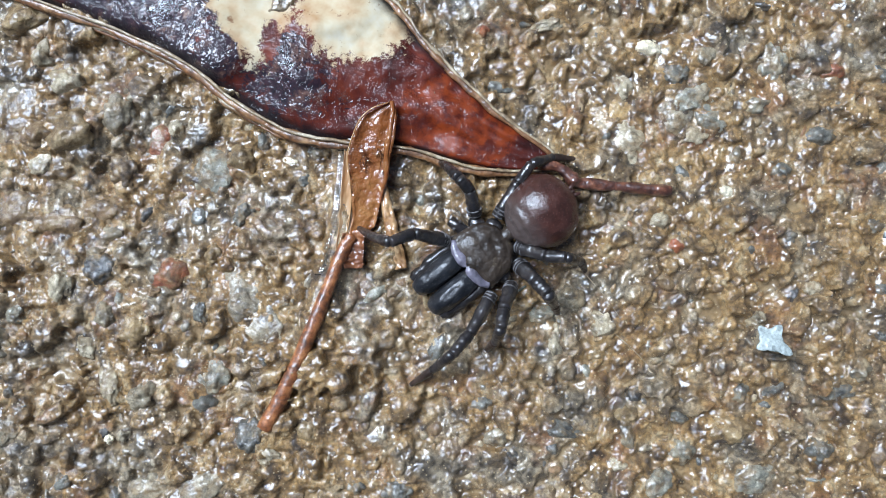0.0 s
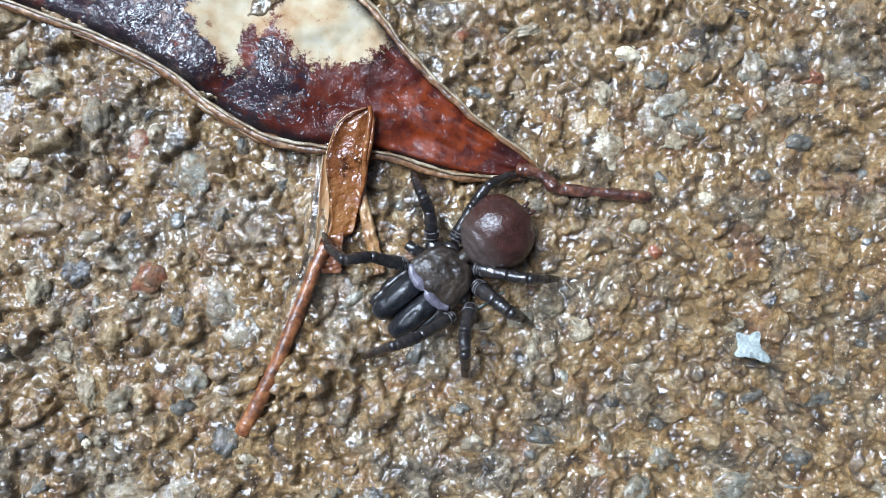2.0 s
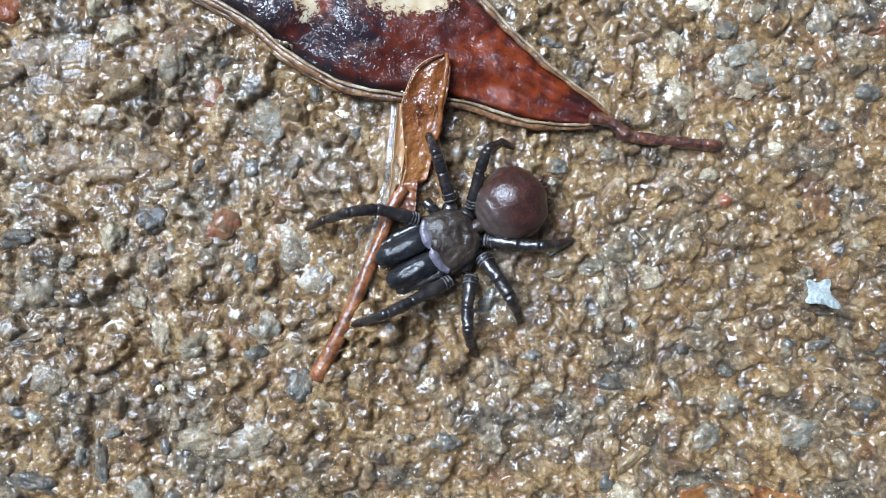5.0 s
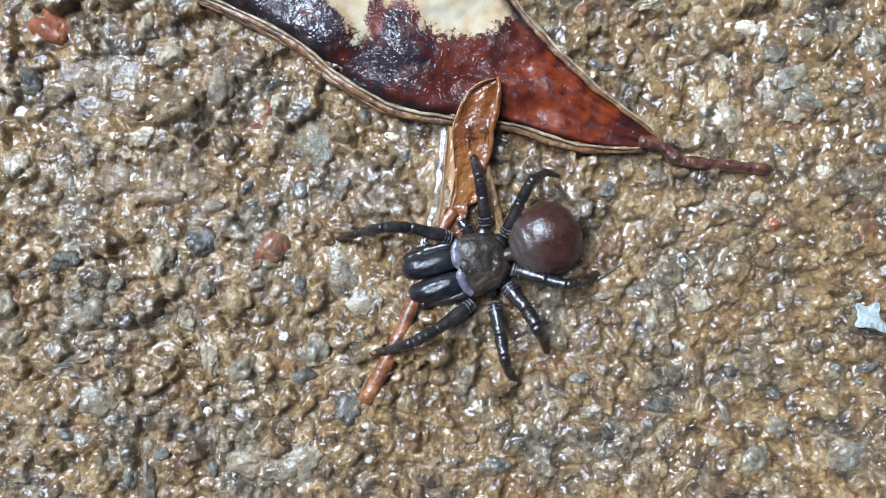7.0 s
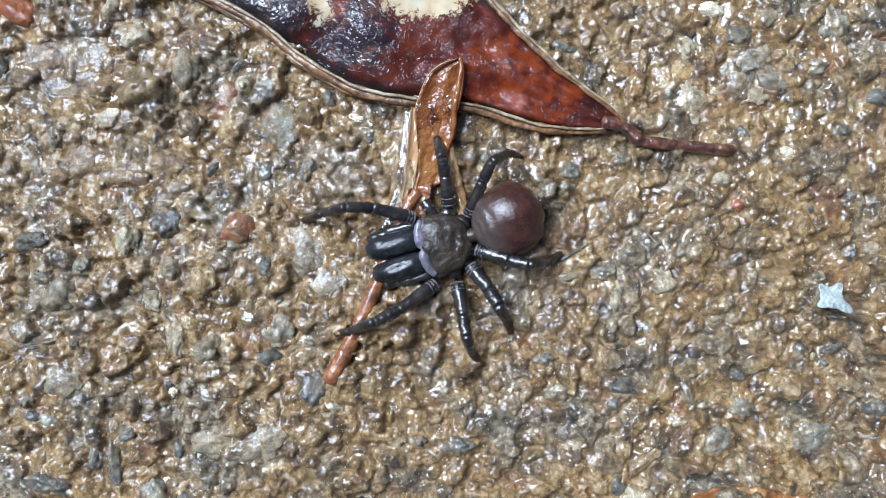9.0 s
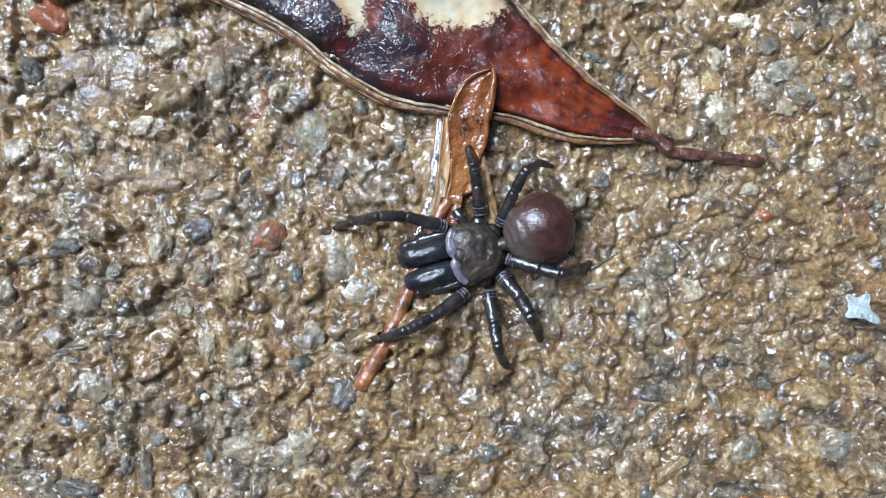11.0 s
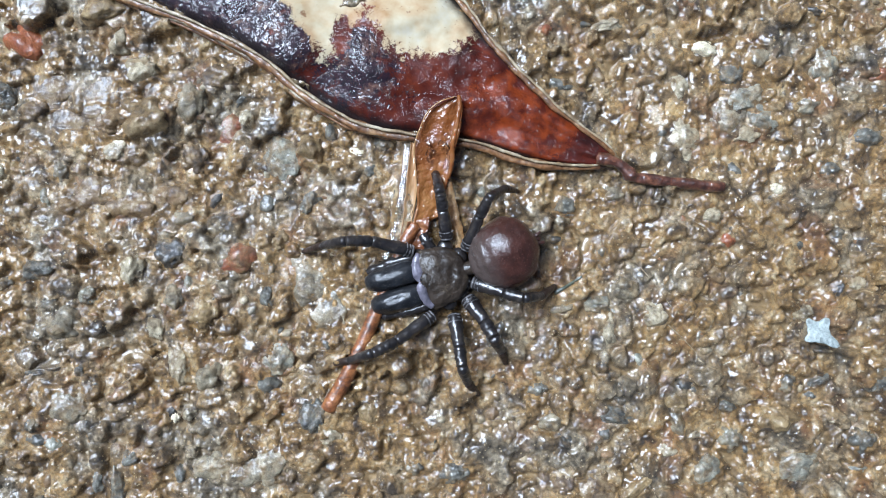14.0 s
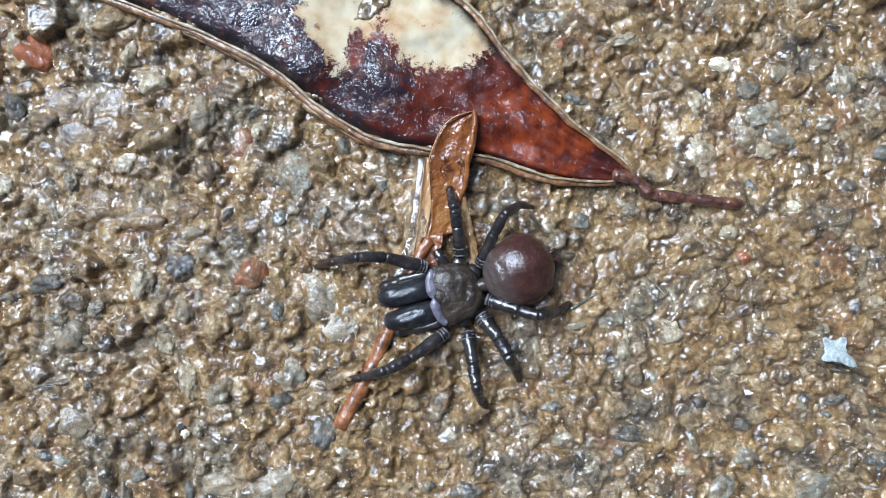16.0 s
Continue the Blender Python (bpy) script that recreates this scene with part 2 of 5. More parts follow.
def blade_material():
    """A wet dead gum leaf: red-brown, purple-black towards one end, with a bleached cream patch."""
    m, nt, p = shader("wet_leaf_blade")
    at = own_place(nt)
    ragged = noise_tex(nt, at, 700, 8, 0.85, 0.3)
    small = noise_tex(nt, at, 1500, 4, 0.7)
    red = ramp(nt, noise_tex(nt, at, 300, 5, 0.65, 0.5), [(0.3, (0.022, 0.004, 0.003)), (0.52, (0.070, 0.009, 0.004)), (0.72, (0.15, 0.023, 0.006))])
    dark = ramp(nt, small, [(0.35, (0.007, 0.005, 0.009)), (0.65, (0.030, 0.012, 0.018))])
    cream = ramp(nt, noise_tex(nt, at, 230, 4, 0.6), [(0.33, (0.35, 0.20, 0.095)), (0.47, (0.45, 0.33, 0.195)), (0.58, (0.50, 0.42, 0.28)), (0.7, (0.52, 0.47, 0.36))])

    def round_patch(u, v, ru, rv, edge=0.9):
        """1 inside a ragged round patch of the blade, 0 outside."""
        c = plan(u, v, 2.0)
        move = node(nt, "ShaderNodeVectorMath")
        move.operation = "SUBTRACT"
        nt.links.new(at, move.inputs[0])
        move.inputs[1].default_value = (c.x, c.y, 0)
        size = node(nt, "ShaderNodeVectorMath")
        size.operation = "MULTIPLY"
        nt.links.new(move.outputs[0], size.inputs[0])
        size.inputs[1].default_value = (1 / (ru * SQ), 1 / (rv * SQ), 0)
        far = node(nt, "ShaderNodeVectorMath")
        far.operation = "LENGTH"
        nt.links.new(size.outputs[0], far.inputs[0])
        shift = node(nt, "ShaderNodeMath")
        shift.operation = "MULTIPLY_ADD"
        nt.links.new(ragged, shift.inputs[0])
        shift.inputs[1].default_value, shift.inputs[2].default_value = edge, -0.5 * edge
        total = node(nt, "ShaderNodeMath")
        total.operation = "ADD"
        nt.links.new(far.outputs["Value"], total.inputs[0])
        nt.links.new(shift.outputs[0], total.inputs[1])
        return ramp(nt, total.outputs[0], grey((0.93, 1), (1.0, 0)))

    glow = ramp(nt, noise_tex(nt, at, 800, 4, 0.6, 0.3), [(0.38, (0.065, 0.008, 0.003)), (0.62, (0.19, 0.029, 0.005))])
    colour = blend(nt, round_patch(985, 205, 110, 85, 1.0), red, glow)
    lump = blend(nt, 1.0, round_patch(695, 92, 34, 46, 1.1), round_patch(572, 88, 38, 40, 1.1), "LIGHTEN")
    rotten = blend(nt, 1.0, round_patch(450, 30, 220, 120, 5.0), round_patch(690, 140, 75, 50, 5.0), "LIGHTEN")
    rotten = blend(nt, 1.0, rotten, lump, "LIGHTEN")
    blotch = ramp(nt, noise_tex(nt, at, 420, 6, 0.75, 0.5), grey((0.52, 0), (0.66, 0.75)))
    dark = blend(nt, blotch, dark, ramp(nt, small, [(0.35, (0.075, 0.020, 0.014)), (0.65, (0.22, 0.12, 0.08))]))
    colour = blend(nt, rotten, colour, dark)
    bleached = blend(nt, 1.0, round_patch(812, -8, 106, 108, 1.7), round_patch(632, -5, 66, 104, 2.0), "LIGHTEN")
    tongue = blend(nt, 1.0, round_patch(662, 58, 17, 36, 3.2), round_patch(716, -28, 9, 18, 5.0), "LIGHTEN")
    bleached = blend(nt, blend(nt, 1.0, tongue, lump, "LIGHTEN"), bleached, (0, 0, 0))
    colour = blend(nt, bleached, colour, cream)
    colour = blend(nt, tongue, colour, red)
    rusty = ramp(nt, noise_tex(nt, at, 950, 5, 0.7, 0.4), grey((0.63, 0), (0.68, 0.8)))
    colour = blend(nt, blend(nt, 1.0, rusty, bleached, "MULTIPLY"), colour, (0.16, 0.06, 0.025))
    across = nt.nodes.new("ShaderNodeAttribute")
    across.attribute_name = "across"
    # the blade is darker in a ragged band just inside both margins
    edge_band = total(nt, (across.outputs["Fac"], 1.0), (noise_tex(nt, at, 420, 4, 0.65), 0.12))
    colour = blend(nt, ramp(nt, edge_band, grey((0.10, 0.9), (0.16, 0))), colour, (0.014, 0.011, 0.012))
    nt.links.new(colour, p.inputs["Base Color"])
    film = bump(nt, total(nt, (noise_tex(nt, at, 1500, 2, 0.55, 0.8), 0.80), (lips(nt, at, 1000, 0.07), -1.3), (noise_tex(nt, at, 3000, 1, 0.5), 0.12)), 0.00036)
    p.inputs["Specular IOR Level"].default_value = 0.15
    nt.links.new(ramp(nt, bleached, grey((0, 1), (1, 0.22))), film.node.inputs["Strength"])
    sodden = blend(nt, rotten, (0.40, 0.40, 0.40), (1, 1, 1))
    pools = ramp(nt, noise_tex(nt, at, 330, 3, 0.6), grey((0.40, 0.30), (0.60, 1)))
    sodden = blend(nt, 1.0, sodden, pools, "MULTIPLY")
    nt.links.new(blend(nt, 1.0, sodden, ramp(nt, bleached, grey((0, 1), (1, 0.18))), "MULTIPLY"), p.inputs["Coat Weight"])
    wet(nt, p, None, film, 0.6, 1.0, 0.06)
    p.inputs["Coat IOR"].default_value = 1.75
    nt.links.new(ramp(nt, bleached, grey((0, 0.065), (0.7, 0.22), (1, 0.38))), p.inputs["Coat Roughness"])
    return m


def strand_material(name, dark, mid, light, scale=900, coat=0.8, clear=0.0, ripple=1.0, grain=0.6):
    """Wet plant fibre with streaks; clear: the share of light that shines through."""
    m, nt, p = shader(name)
    at = own_place(nt)
    tone = noise_tex(nt, at, scale, 5, 0.65, 0.3)
    colour = ramp(nt, tone, [(0.3, dark), (0.5, mid), (0.7, light)])
    colour = blend(nt, grain, colour, ramp(nt, noise_tex(nt, at, scale * 4, 3, 0.7), grey((0.3, 0.55), (0.7, 1.35))), "MULTIPLY")
    nt.links.new(colour, p.inputs["Base Color"])
    film = bump(nt, total(nt, (noise_tex(nt, at, scale * 1.6, 3, 0.55), 0.8), (noise_tex(nt, at, 1800, 2, 0.5), 0.5)), 0.00018 * ripple)
    wet(nt, p, film, film, 0.5, coat, 0.05)
    if clear:
        leaf = nt.nodes.new("ShaderNodeBsdfTranslucent")
        nt.links.new(colour, leaf.inputs["Color"])
        both = node(nt, "ShaderNodeMixShader", Fac=clear)
        nt.links.new(p.outputs[0], both.inputs[1])
        nt.links.new(leaf.outputs[0], both.inputs[2])
        nt.links.new(both.outputs[0], nt.nodes["Material Output"].inputs["Surface"])
    return m


def edge_of(nt, value, low=-0.55, high=-0.1):
    n = node(nt, "ShaderNodeMapRange", From_Min=low, From_Max=high)
    nt.links.new(value, n.inputs["Value"])
    return n.outputs["Result"]


def skin_material(name, dark, light, rough=0.38, grain=2600, depth=0.00006, coat=0.5, fleck=None, mud=0.0, sheen=0.09, front=None, ripple=0.6, gloss=1.5):
    """The wet shell of the spider."""
    m, nt, p = shader(name)
    at = own_place(nt)
    colour = ramp(nt, noise_tex(nt, at, 700, 4, 0.65), [(0.32, dark), (0.68, light)])
    if fleck:
        colour = blend(nt, ramp(nt, spot(nt, at, 3800), grey((0.17, 0.85), (0.26, 0))), colour, fleck)
    if mud:
        dirt = ramp(nt, noise_tex(nt, at, 850, 6, 0.75, 0.5), grey((0.58, 0), (0.70, mud)))
        colour = blend(nt, dirt, colour, ramp(nt, noise_tex(nt, at, 3000, 3, 0.6), [(0.35, (0.05, 0.035, 0.02)), (0.65, (0.17, 0.135, 0.09))]))
    # front: the colour blends to this tone towards the part's front end
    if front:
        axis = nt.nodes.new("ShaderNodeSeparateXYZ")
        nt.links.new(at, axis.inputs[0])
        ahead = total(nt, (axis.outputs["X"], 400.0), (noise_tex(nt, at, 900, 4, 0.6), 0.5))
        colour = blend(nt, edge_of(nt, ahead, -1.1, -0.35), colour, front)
    nt.links.new(colour, p.inputs["Base Color"])
    height = total(nt, (noise_tex(nt, at, grain, 4, 0.65), 1.0), (noise_tex(nt, at, 900, 2, 0.5), 0.6))
    wet(nt, p, bump(nt, noise_tex(nt, at, grain, 4, 0.65), depth), bump(nt, height, depth * ripple), rough, coat, sheen)
    p.inputs["Specular IOR Level"].default_value = 0.22
    p.inputs["Coat IOR"].default_value = gloss
    film = ramp(nt, noise_tex(nt, at, 2400, 5, 0.7, 0.4), grey((0.42, coat * 0.15), (0.52, coat)))
    if mud:
        film = blend(nt, 1.0, film, ramp(nt, dirt, grey((0, 1), (1, 0.35))), "MULTIPLY")
    nt.links.new(film, p.inputs["Coat Weight"])
    return m


BLADE = blade_material()
MARGIN = strand_material("pale_leaf_margin", (0.06, 0.03, 0.018), (0.27, 0.19, 0.105), (0.54, 0.47, 0.34), 500, 0.3)
MARGIN_DARK = strand_material("brown_leaf_margin", (0.030, 0.013, 0.007), (0.18, 0.075, 0.025), (0.36, 0.21, 0.10), 520, 0.35, 0.0, 1.0, 0.9)
STALK = strand_material("red_leaf_stalk", (0.018, 0.006, 0.004), (0.082, 0.024, 0.012), (0.24, 0.09, 0.045), 800, 0.9, 0.0, 1.3, 0.9)
RUST = strand_material("dark_inner_bark", (0.09, 0.028, 0.010), (0.21, 0.070, 0.026), (0.34, 0.14, 0.055), 420, 1.0, 0.15, 1.2, 0.3)
TWIG = strand_material("wet_twig_bark", (0.035, 0.012, 0.006), (0.22, 0.070, 0.020), (0.40, 0.16, 0.055), 800, 0.45, 0.0, 0.8, 0.9)
FLAKE = strand_material("amber_bark", (0.17, 0.040, 0.009), (0.36, 0.110, 0.022), (0.56, 0.25, 0.075), 210, 1.0, 0.40, 2.6, 0.25)
RIM = strand_material("amber_bark_rim", (0.34, 0.14, 0.04), (0.52, 0.27, 0.10), (0.66, 0.43, 0.22), 500, 1.0, 0.25, 1.0, 0.2)
FLAKE_PALE = strand_material("pale_bark", (0.50, 0.25, 0.10), (0.58, 0.33, 0.15), (0.66, 0.43, 0.23), 350, 1.0, 0.3, 0.35, 0.1)
WATER, water_nodes, water_skin = shader("clear_water")
water_skin.inputs["Base Color"].default_value = (0.97, 0.97, 0.95, 1)
water_skin.inputs["Transmission Weight"].default_value = 1.0
water_skin.inputs["IOR"].default_value = 1.4
water_nodes.links.new(bump(water_nodes, noise_tex(water_nodes, own_place(water_nodes), 900, 2, 0.5), 0.00012), water_skin.inputs["Normal"])
water_skin.inputs["Roughness"].default_value = 0.03
STRAW = strand_material("straw", (0.20, 0.085, 0.028), (0.38, 0.19, 0.07), (0.56, 0.36, 0.18), 700, 1.0)
DEAD_LEAF = strand_material("orange_dead_leaf", (0.06, 0.024, 0.010), (0.25, 0.088, 0.018), (0.40, 0.22, 0.085), 420, 1.0, 0.0, 1.8)
STREAK = strand_material("grey_green_streak", (0.035, 0.040, 0.025), (0.075, 0.082, 0.055), (0.13, 0.135, 0.10), 700, 0.8)
CHIP = strand_material("pale_blue_chip", (0.22, 0.25, 0.235), (0.36, 0.40, 0.375), (0.50, 0.54, 0.51), 900, 0.2, 0.0, 1.5, 0.8)
SHELL = skin_material("dark_shell", (0.015, 0.010, 0.007), (0.048, 0.033, 0.023), 0.48, 1900, 0.00014, 0.6, None, 0.6, 0.14)
BLACK = skin_material("black_shell", (0.006, 0.006, 0.007), (0.020, 0.021, 0.024), 0.36, 1500, 0.00010, 0.7, (0.05, 0.045, 0.04), 0.3, 0.19)
LEGSKIN = skin_material("leg_shell", (0.007, 0.006, 0.006), (0.026, 0.021, 0.020), 0.38, 1900, 0.00008, 1.0, None, 0.3, 0.08, None, 0.6, 1.68)
FOOTSKIN = skin_material("foot_shell", (0.012, 0.007, 0.005), (0.042, 0.024, 0.017), 0.45, 2200, 0.00009, 0.6, None, 0.3, 0.14)
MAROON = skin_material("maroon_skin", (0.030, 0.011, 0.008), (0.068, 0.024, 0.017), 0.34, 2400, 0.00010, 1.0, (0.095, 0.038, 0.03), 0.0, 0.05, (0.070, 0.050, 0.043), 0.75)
# the sheen on the carapace's front slope, put into a lilac-grey base colour
RIM_SHEEN = skin_material("sheen_tinted_shell", (0.05, 0.045, 0.055), (0.21, 0.19, 0.23), 0.3, 1500, 0.00016, 1.0, None, 0.3)
RING = skin_material("pale_joint_skin", (0.03, 0.027, 0.027), (0.20, 0.19, 0.19), 0.35, 2200, 0.00012, 0.8)


# ---- building helpers ----
def link(name, bm, material, parent=None, label="", smooth=True):
    mesh = bpy.data.meshes.new(name)
    bm.to_mesh(mesh)
    bm.free()
    mesh.materials.append(material)
    if smooth:
        mesh.polygons.foreach_set("use_smooth", [True] * len(mesh.polygons))
    ob = new(name, mesh)
    if parent is not None:
        ob.parent = parent
    return tagged(ob, label)


def part(name, bm, material, parent, label=""):
    return link(name, bm, material, parent, label)


def curve_through(points, steps):
    """A smooth run of places through a few guide points."""
    pts = [Vector(q) for q in points]
    pts = [2 * pts[0] - pts[1], *pts, 2 * pts[-1] - pts[-2]]
    out = []
    for i in range(1, len(pts) - 2):
        a, b, c, d = pts[i - 1:i + 3]
        for k in range(steps):
            t = k / steps
            out.append(0.5 * (2 * b + (c - a) * t + (2 * a - 5 * b + 4 * c - d) * t * t + (3 * b - a - 3 * c + d) * t ** 3))
    return out + [pts[-2]]


def rod(path, radius, sides=12, flat=1.0, seed=0, rough=0.0):
    """A tube along places, closed and rounded at both ends; radius is a function of 0..1. flat squeezes it in height."""
    bm = bmesh.new()
    n = len(path)
    rings = []
    for i, c in enumerate(path):
        way = (path[min(i + 1, n - 1)] - path[max(i - 1, 0)]).normalized()
        side = way.cross(Vector((0, 0, 1)))
        side = side.normalized() if side.length > 1e-6 else Vector((1, 0, 0))
        up = side.cross(way)
        r = radius(i / (n - 1))
        ring = []
        for k in range(sides):
            a = 2 * math.pi * k / sides
            lump = 1 + rough * noise.noise(Vector((i * 0.35, k * 0.9, seed * 7.3)))
            ring.append(bm.verts.new(c + (side * math.cos(a) + up * math.sin(a) * flat) * r * lump))
        rings.append(ring)
    for a, b in zip(rings, rings[1:]):
        for k in range(sides):
            bm.faces.new((a[k], a[(k + 1) % sides], b[(k + 1) % sides], b[k]))
    for ring, c, s in ((rings[0], path[0], -1), (rings[-1], path[-1], 1)):
        way = (path[1] - path[0] if s < 0 else path[-1] - path[-2]).normalized()
        r = radius(0 if s < 0 else 1)
        tip = bm.verts.new(c + way * s * r * 0.35)
        for k in range(sides):
            f = (ring[k], ring[(k + 1) % sides], tip)
            bm.faces.new(f if s > 0 else f[::-1])
    bmesh.ops.recalc_face_normals(bm, faces=bm.faces)
    return bm


def sheet(place, nu, nv, thick):
    """A thin bent plate: place(s, w) gives its upper side for s, w in 0..1."""
    bm = bmesh.new()
    top = [[bm.verts.new(place(i / nu, j / nv)) for j in range(nv + 1)] for i in range(nu + 1)]
    low = [[bm.verts.new(v.co - Vector((0, 0, thick))) for v in row] for row in top]
    for i in range(nu):
        for j in range(nv):
            bm.faces.new((top[i][j], top[i + 1][j], top[i + 1][j + 1], top[i][j + 1]))
            bm.faces.new((low[i][j], low[i][j + 1], low[i + 1][j + 1], low[i + 1][j]))
    rim = [(i, 0) for i in range(nu)] + [(nu, j) for j in range(nv)] + [(i, nv) for i in range(nu, 0, -1)] + [(0, j) for j in range(nv, 0, -1)]
    for (a, b), (c, d) in zip(rim, rim[1:] + rim[:1]):
        bm.faces.new((top[a][b], low[a][b], low[c][d], top[c][d]))
    bmesh.ops.recalc_face_normals(bm, faces=bm.faces)
    return bm


def ball(shape, sub=3):
    """A round body: shape(direction) gives the place of its skin."""
    bm = bmesh.new()
    bmesh.ops.create_icosphere(bm, subdivisions=sub, radius=1)
    for v in bm.verts:
        v.co = shape(v.co.normalized())
    return bm


def join(*bms):
    out = bmesh.new()
    for b in bms:
        mesh = bpy.data.meshes.new("tmp")
        b.to_mesh(mesh)
        b.free()
        out.from_mesh(mesh)
        bpy.data.meshes.remove(mesh)
    return out


def thing(name, label, category, at=(0, 0, 0)):
    ob = new(name)
    ob.location = at
    ob.empty_display_size = 0.004
    return tagged(ob, label, category)


# ---- the slab: stones set in cement ----
rng = np.random.default_rng(11)
LATTICE = rng.random((256, 256))


def value_noise(x, y, size):
    x, y = x / size + 91.3, y / size + 57.7
    i, j = np.floor(x).astype(int), np.floor(y).astype(int)
    fx, fy = x - i, y - j
    fx, fy = fx * fx * fx * (fx * (fx * 6 - 15) + 10), fy * fy * fy * (fy * (fy * 6 - 15) + 10)
    at = lambda a, b: LATTICE[a % 256, b % 256]
    return (at(i, j) * (1 - fx) + at(i + 1, j) * fx) * (1 - fy) + (at(i, j + 1) * (1 - fx) + at(i + 1, j + 1) * fx) * fy - 0.5


def swell(u, v):
    """The slab's height in mm before any stone is set: broad hollows."""
    return 0.75 * value_noise(u, v, 150) + 0.62 * value_noise(u + 400, v, 62)


STONES = []  # u, v, half length, half width, turn, height above the cement in mm, kind; kind "" lies under the cement


def stone(kind, u, v, a, b, turn=0, high=None):
    STONES.append((u, v, a, b, turn, 0.052 * min(a, b) if high is None else high, kind))


# the stones that stand out, far left to far right, row by row
stone("orange", 104, 86, 43, 27, -36, 1.5)
stone("slate", 62, 172, 22, 34, 20)
stone("pale", 62, 62, 20, 34, 10)
stone("mauve", 150, 165, 50, 38, 10, 0.45)
stone("mauve", 228, 180, 50, 42, 25, 0.5)
stone("mauve", 178, 226, 54, 30, -5, 0.45)
stone("brown", 258, 222, 30, 25)
stone("mauve", 118, 206, 26, 22)
stone("tan", 238, 22, 52, 32, 20)
stone("tan", 322, 222, 46, 40, 10)
stone("ochre", 290, 240, 11, 10)
stone("grey", 392, 190, 28, 46, -10)
stone("mauve", 402, 283, 25, 32, 15, 1.1)
stone("pale", 262, 272, 26, 20, 30)
stone("red", 462, 232, 22, 30, 0, 0.4)
stone("pale", 490, 212, 14, 16)
stone("mauve", 448, 142, 30, 26)
stone("pale", 420, 157, 15, 11)
stone("blue", 552, 150, 20, 12, -25)
stone("blue", 556, 280, 36, 50, 5, 0.9)
stone("tan", 603, 265, 26, 28)
stone("ochre", 497, 328, 13, 10, 10, 0.6)
stone("grey", 557, 347, 19, 14, 20)
stone("slate", 606, 362, 17, 24, -25)
stone("slate", 736, 256, 20, 14, -15)
stone("white", 690, 272, 13, 8, -25)
stone("brown", 214, 352, 46, 30, 8, 0.8)
stone("brown", 290, 370, 52, 28, -6, 0.9)
stone("brown", 352, 352, 40, 28, 20, 0.8)
stone("brown", 176, 372, 24, 19)
stone("grey", 162, 308, 14, 22, 10)
stone("pale", 42, 318, 27, 28)
stone("grey", 352, 426, 20, 14)
stone("tan", 552, 428, 17, 20)
stone("brown", 452, 492, 17, 13)
stone("pale", 268, 84, 24, 26)
stone("pale", 312, 132, 32, 24, 15)
stone("white", 468, 42, 13, 11)
stone("white", 1306, 85, 24, 17, -15, 1.0)
stone("blue", 1522, 112, 24, 36, 5, 0.8)
stone("grey", 1402, 100, 20, 20)
# a stone stands in here for a dark brown hole in the cement
stone("brown", 1190, 172, 13, 22)
stone("pale", 1262, 152, 16, 23)
stone("blue", 1380, 172, 34, 24, 20, 0.6)
stone("grey", 1352, 205, 30, 28, 40, 0.45)
stone("blue", 1412, 212, 30, 22, -25, 0.6)
stone("pale", 1384, 232, 26, 18, 10, 0.5)
stone("ochre", 1252, 195, 30, 22, 20, 0.4)
stone("pale", 1272, 242, 26, 34, 10, 0.5)
stone("slate", 1350, 130, 26, 20)
stone("blue", 1488, 186, 26, 15)
stone("red", 1022, 52, 13, 12)
stone("pale", 1132, 42, 28, 13, 15)
stone("blue", 915, 266, 14, 9, -10)
stone("grey", 1150, 345, 20, 15)
stone("slate", 1060, 362, 20, 20)
stone("pale", 1320, 382, 18, 16)
stone("red", 1350, 424, 15, 13, 0, 0.6)
stone("white", 1440, 332, 17, 12, -20)
stone("grey", 1052, 397, 17, 15)
stone("slate", 1532, 297, 17, 15)
stone("pale", 1486, 553, 15, 16)
stone("pale", 1487, 584, 13, 20, 10, 1.3)
# black stone added as the dark shade under the chip's near edge
stone("black", 1513, 617, 19, 9, -8, 1.3)
stone("red", 1625, 128, 20, 14)
stone("slate", 1600, 240, 26, 20)
stone("slate", 1690, 395, 17, 14)
stone("pale", 1580, 500, 17, 13)
stone("slate", 1545, 412, 15, 13)
stone("grey", 1660, 640, 20, 24)
stone("slate", 1620, 682, 34, 14, 8, 0.4)
stone("black", 1740, 800, 14, 14)
stone("grey", 1745, 850, 30, 26)
stone("slate", 122, 482, 34, 22, 15)
stone("slate", 142, 545, 18, 16)
stone("slate", 60, 508, 20, 15)
stone("black", 357, 450, 30, 27, -10, 1.2)
stone("pale", 292, 482, 20, 29, -10)
stone("red", 482, 462, 36, 30, 10, 1.1)
stone("blue", 212, 530, 15, 18)
stone("grey", 172, 582, 36, 30)
stone("grey", 20, 566, 30, 30)
stone("pale", 330, 584, 16, 26, 20)
stone("grey", 366, 532, 19, 28)
stone("tan", 420, 560, 27, 29)
stone("pale", 374, 648, 18, 36, 8)
stone("pale", 428, 672, 28, 22, 30)
stone("blue", 550, 642, 28, 32, -10, 1.0)
stone("slate", 530, 530, 11, 20)
stone("grey", 600, 505, 34, 46, 15, 0.6)
stone("grey", 640, 560, 40, 42, 0, 0.35)
stone("mauve", 470, 742, 18, 17)
stone("grey", 172, 732, 44, 36, 0, 0.8)
stone("white", 367, 746, 9, 9, 0, 0.55)
stone("black", 358, 736, 10, 10)
stone("pale", 392, 741, 13, 12)
stone("slate", 118, 760, 14, 13)
stone("black", 132, 664, 38, 9, 10)
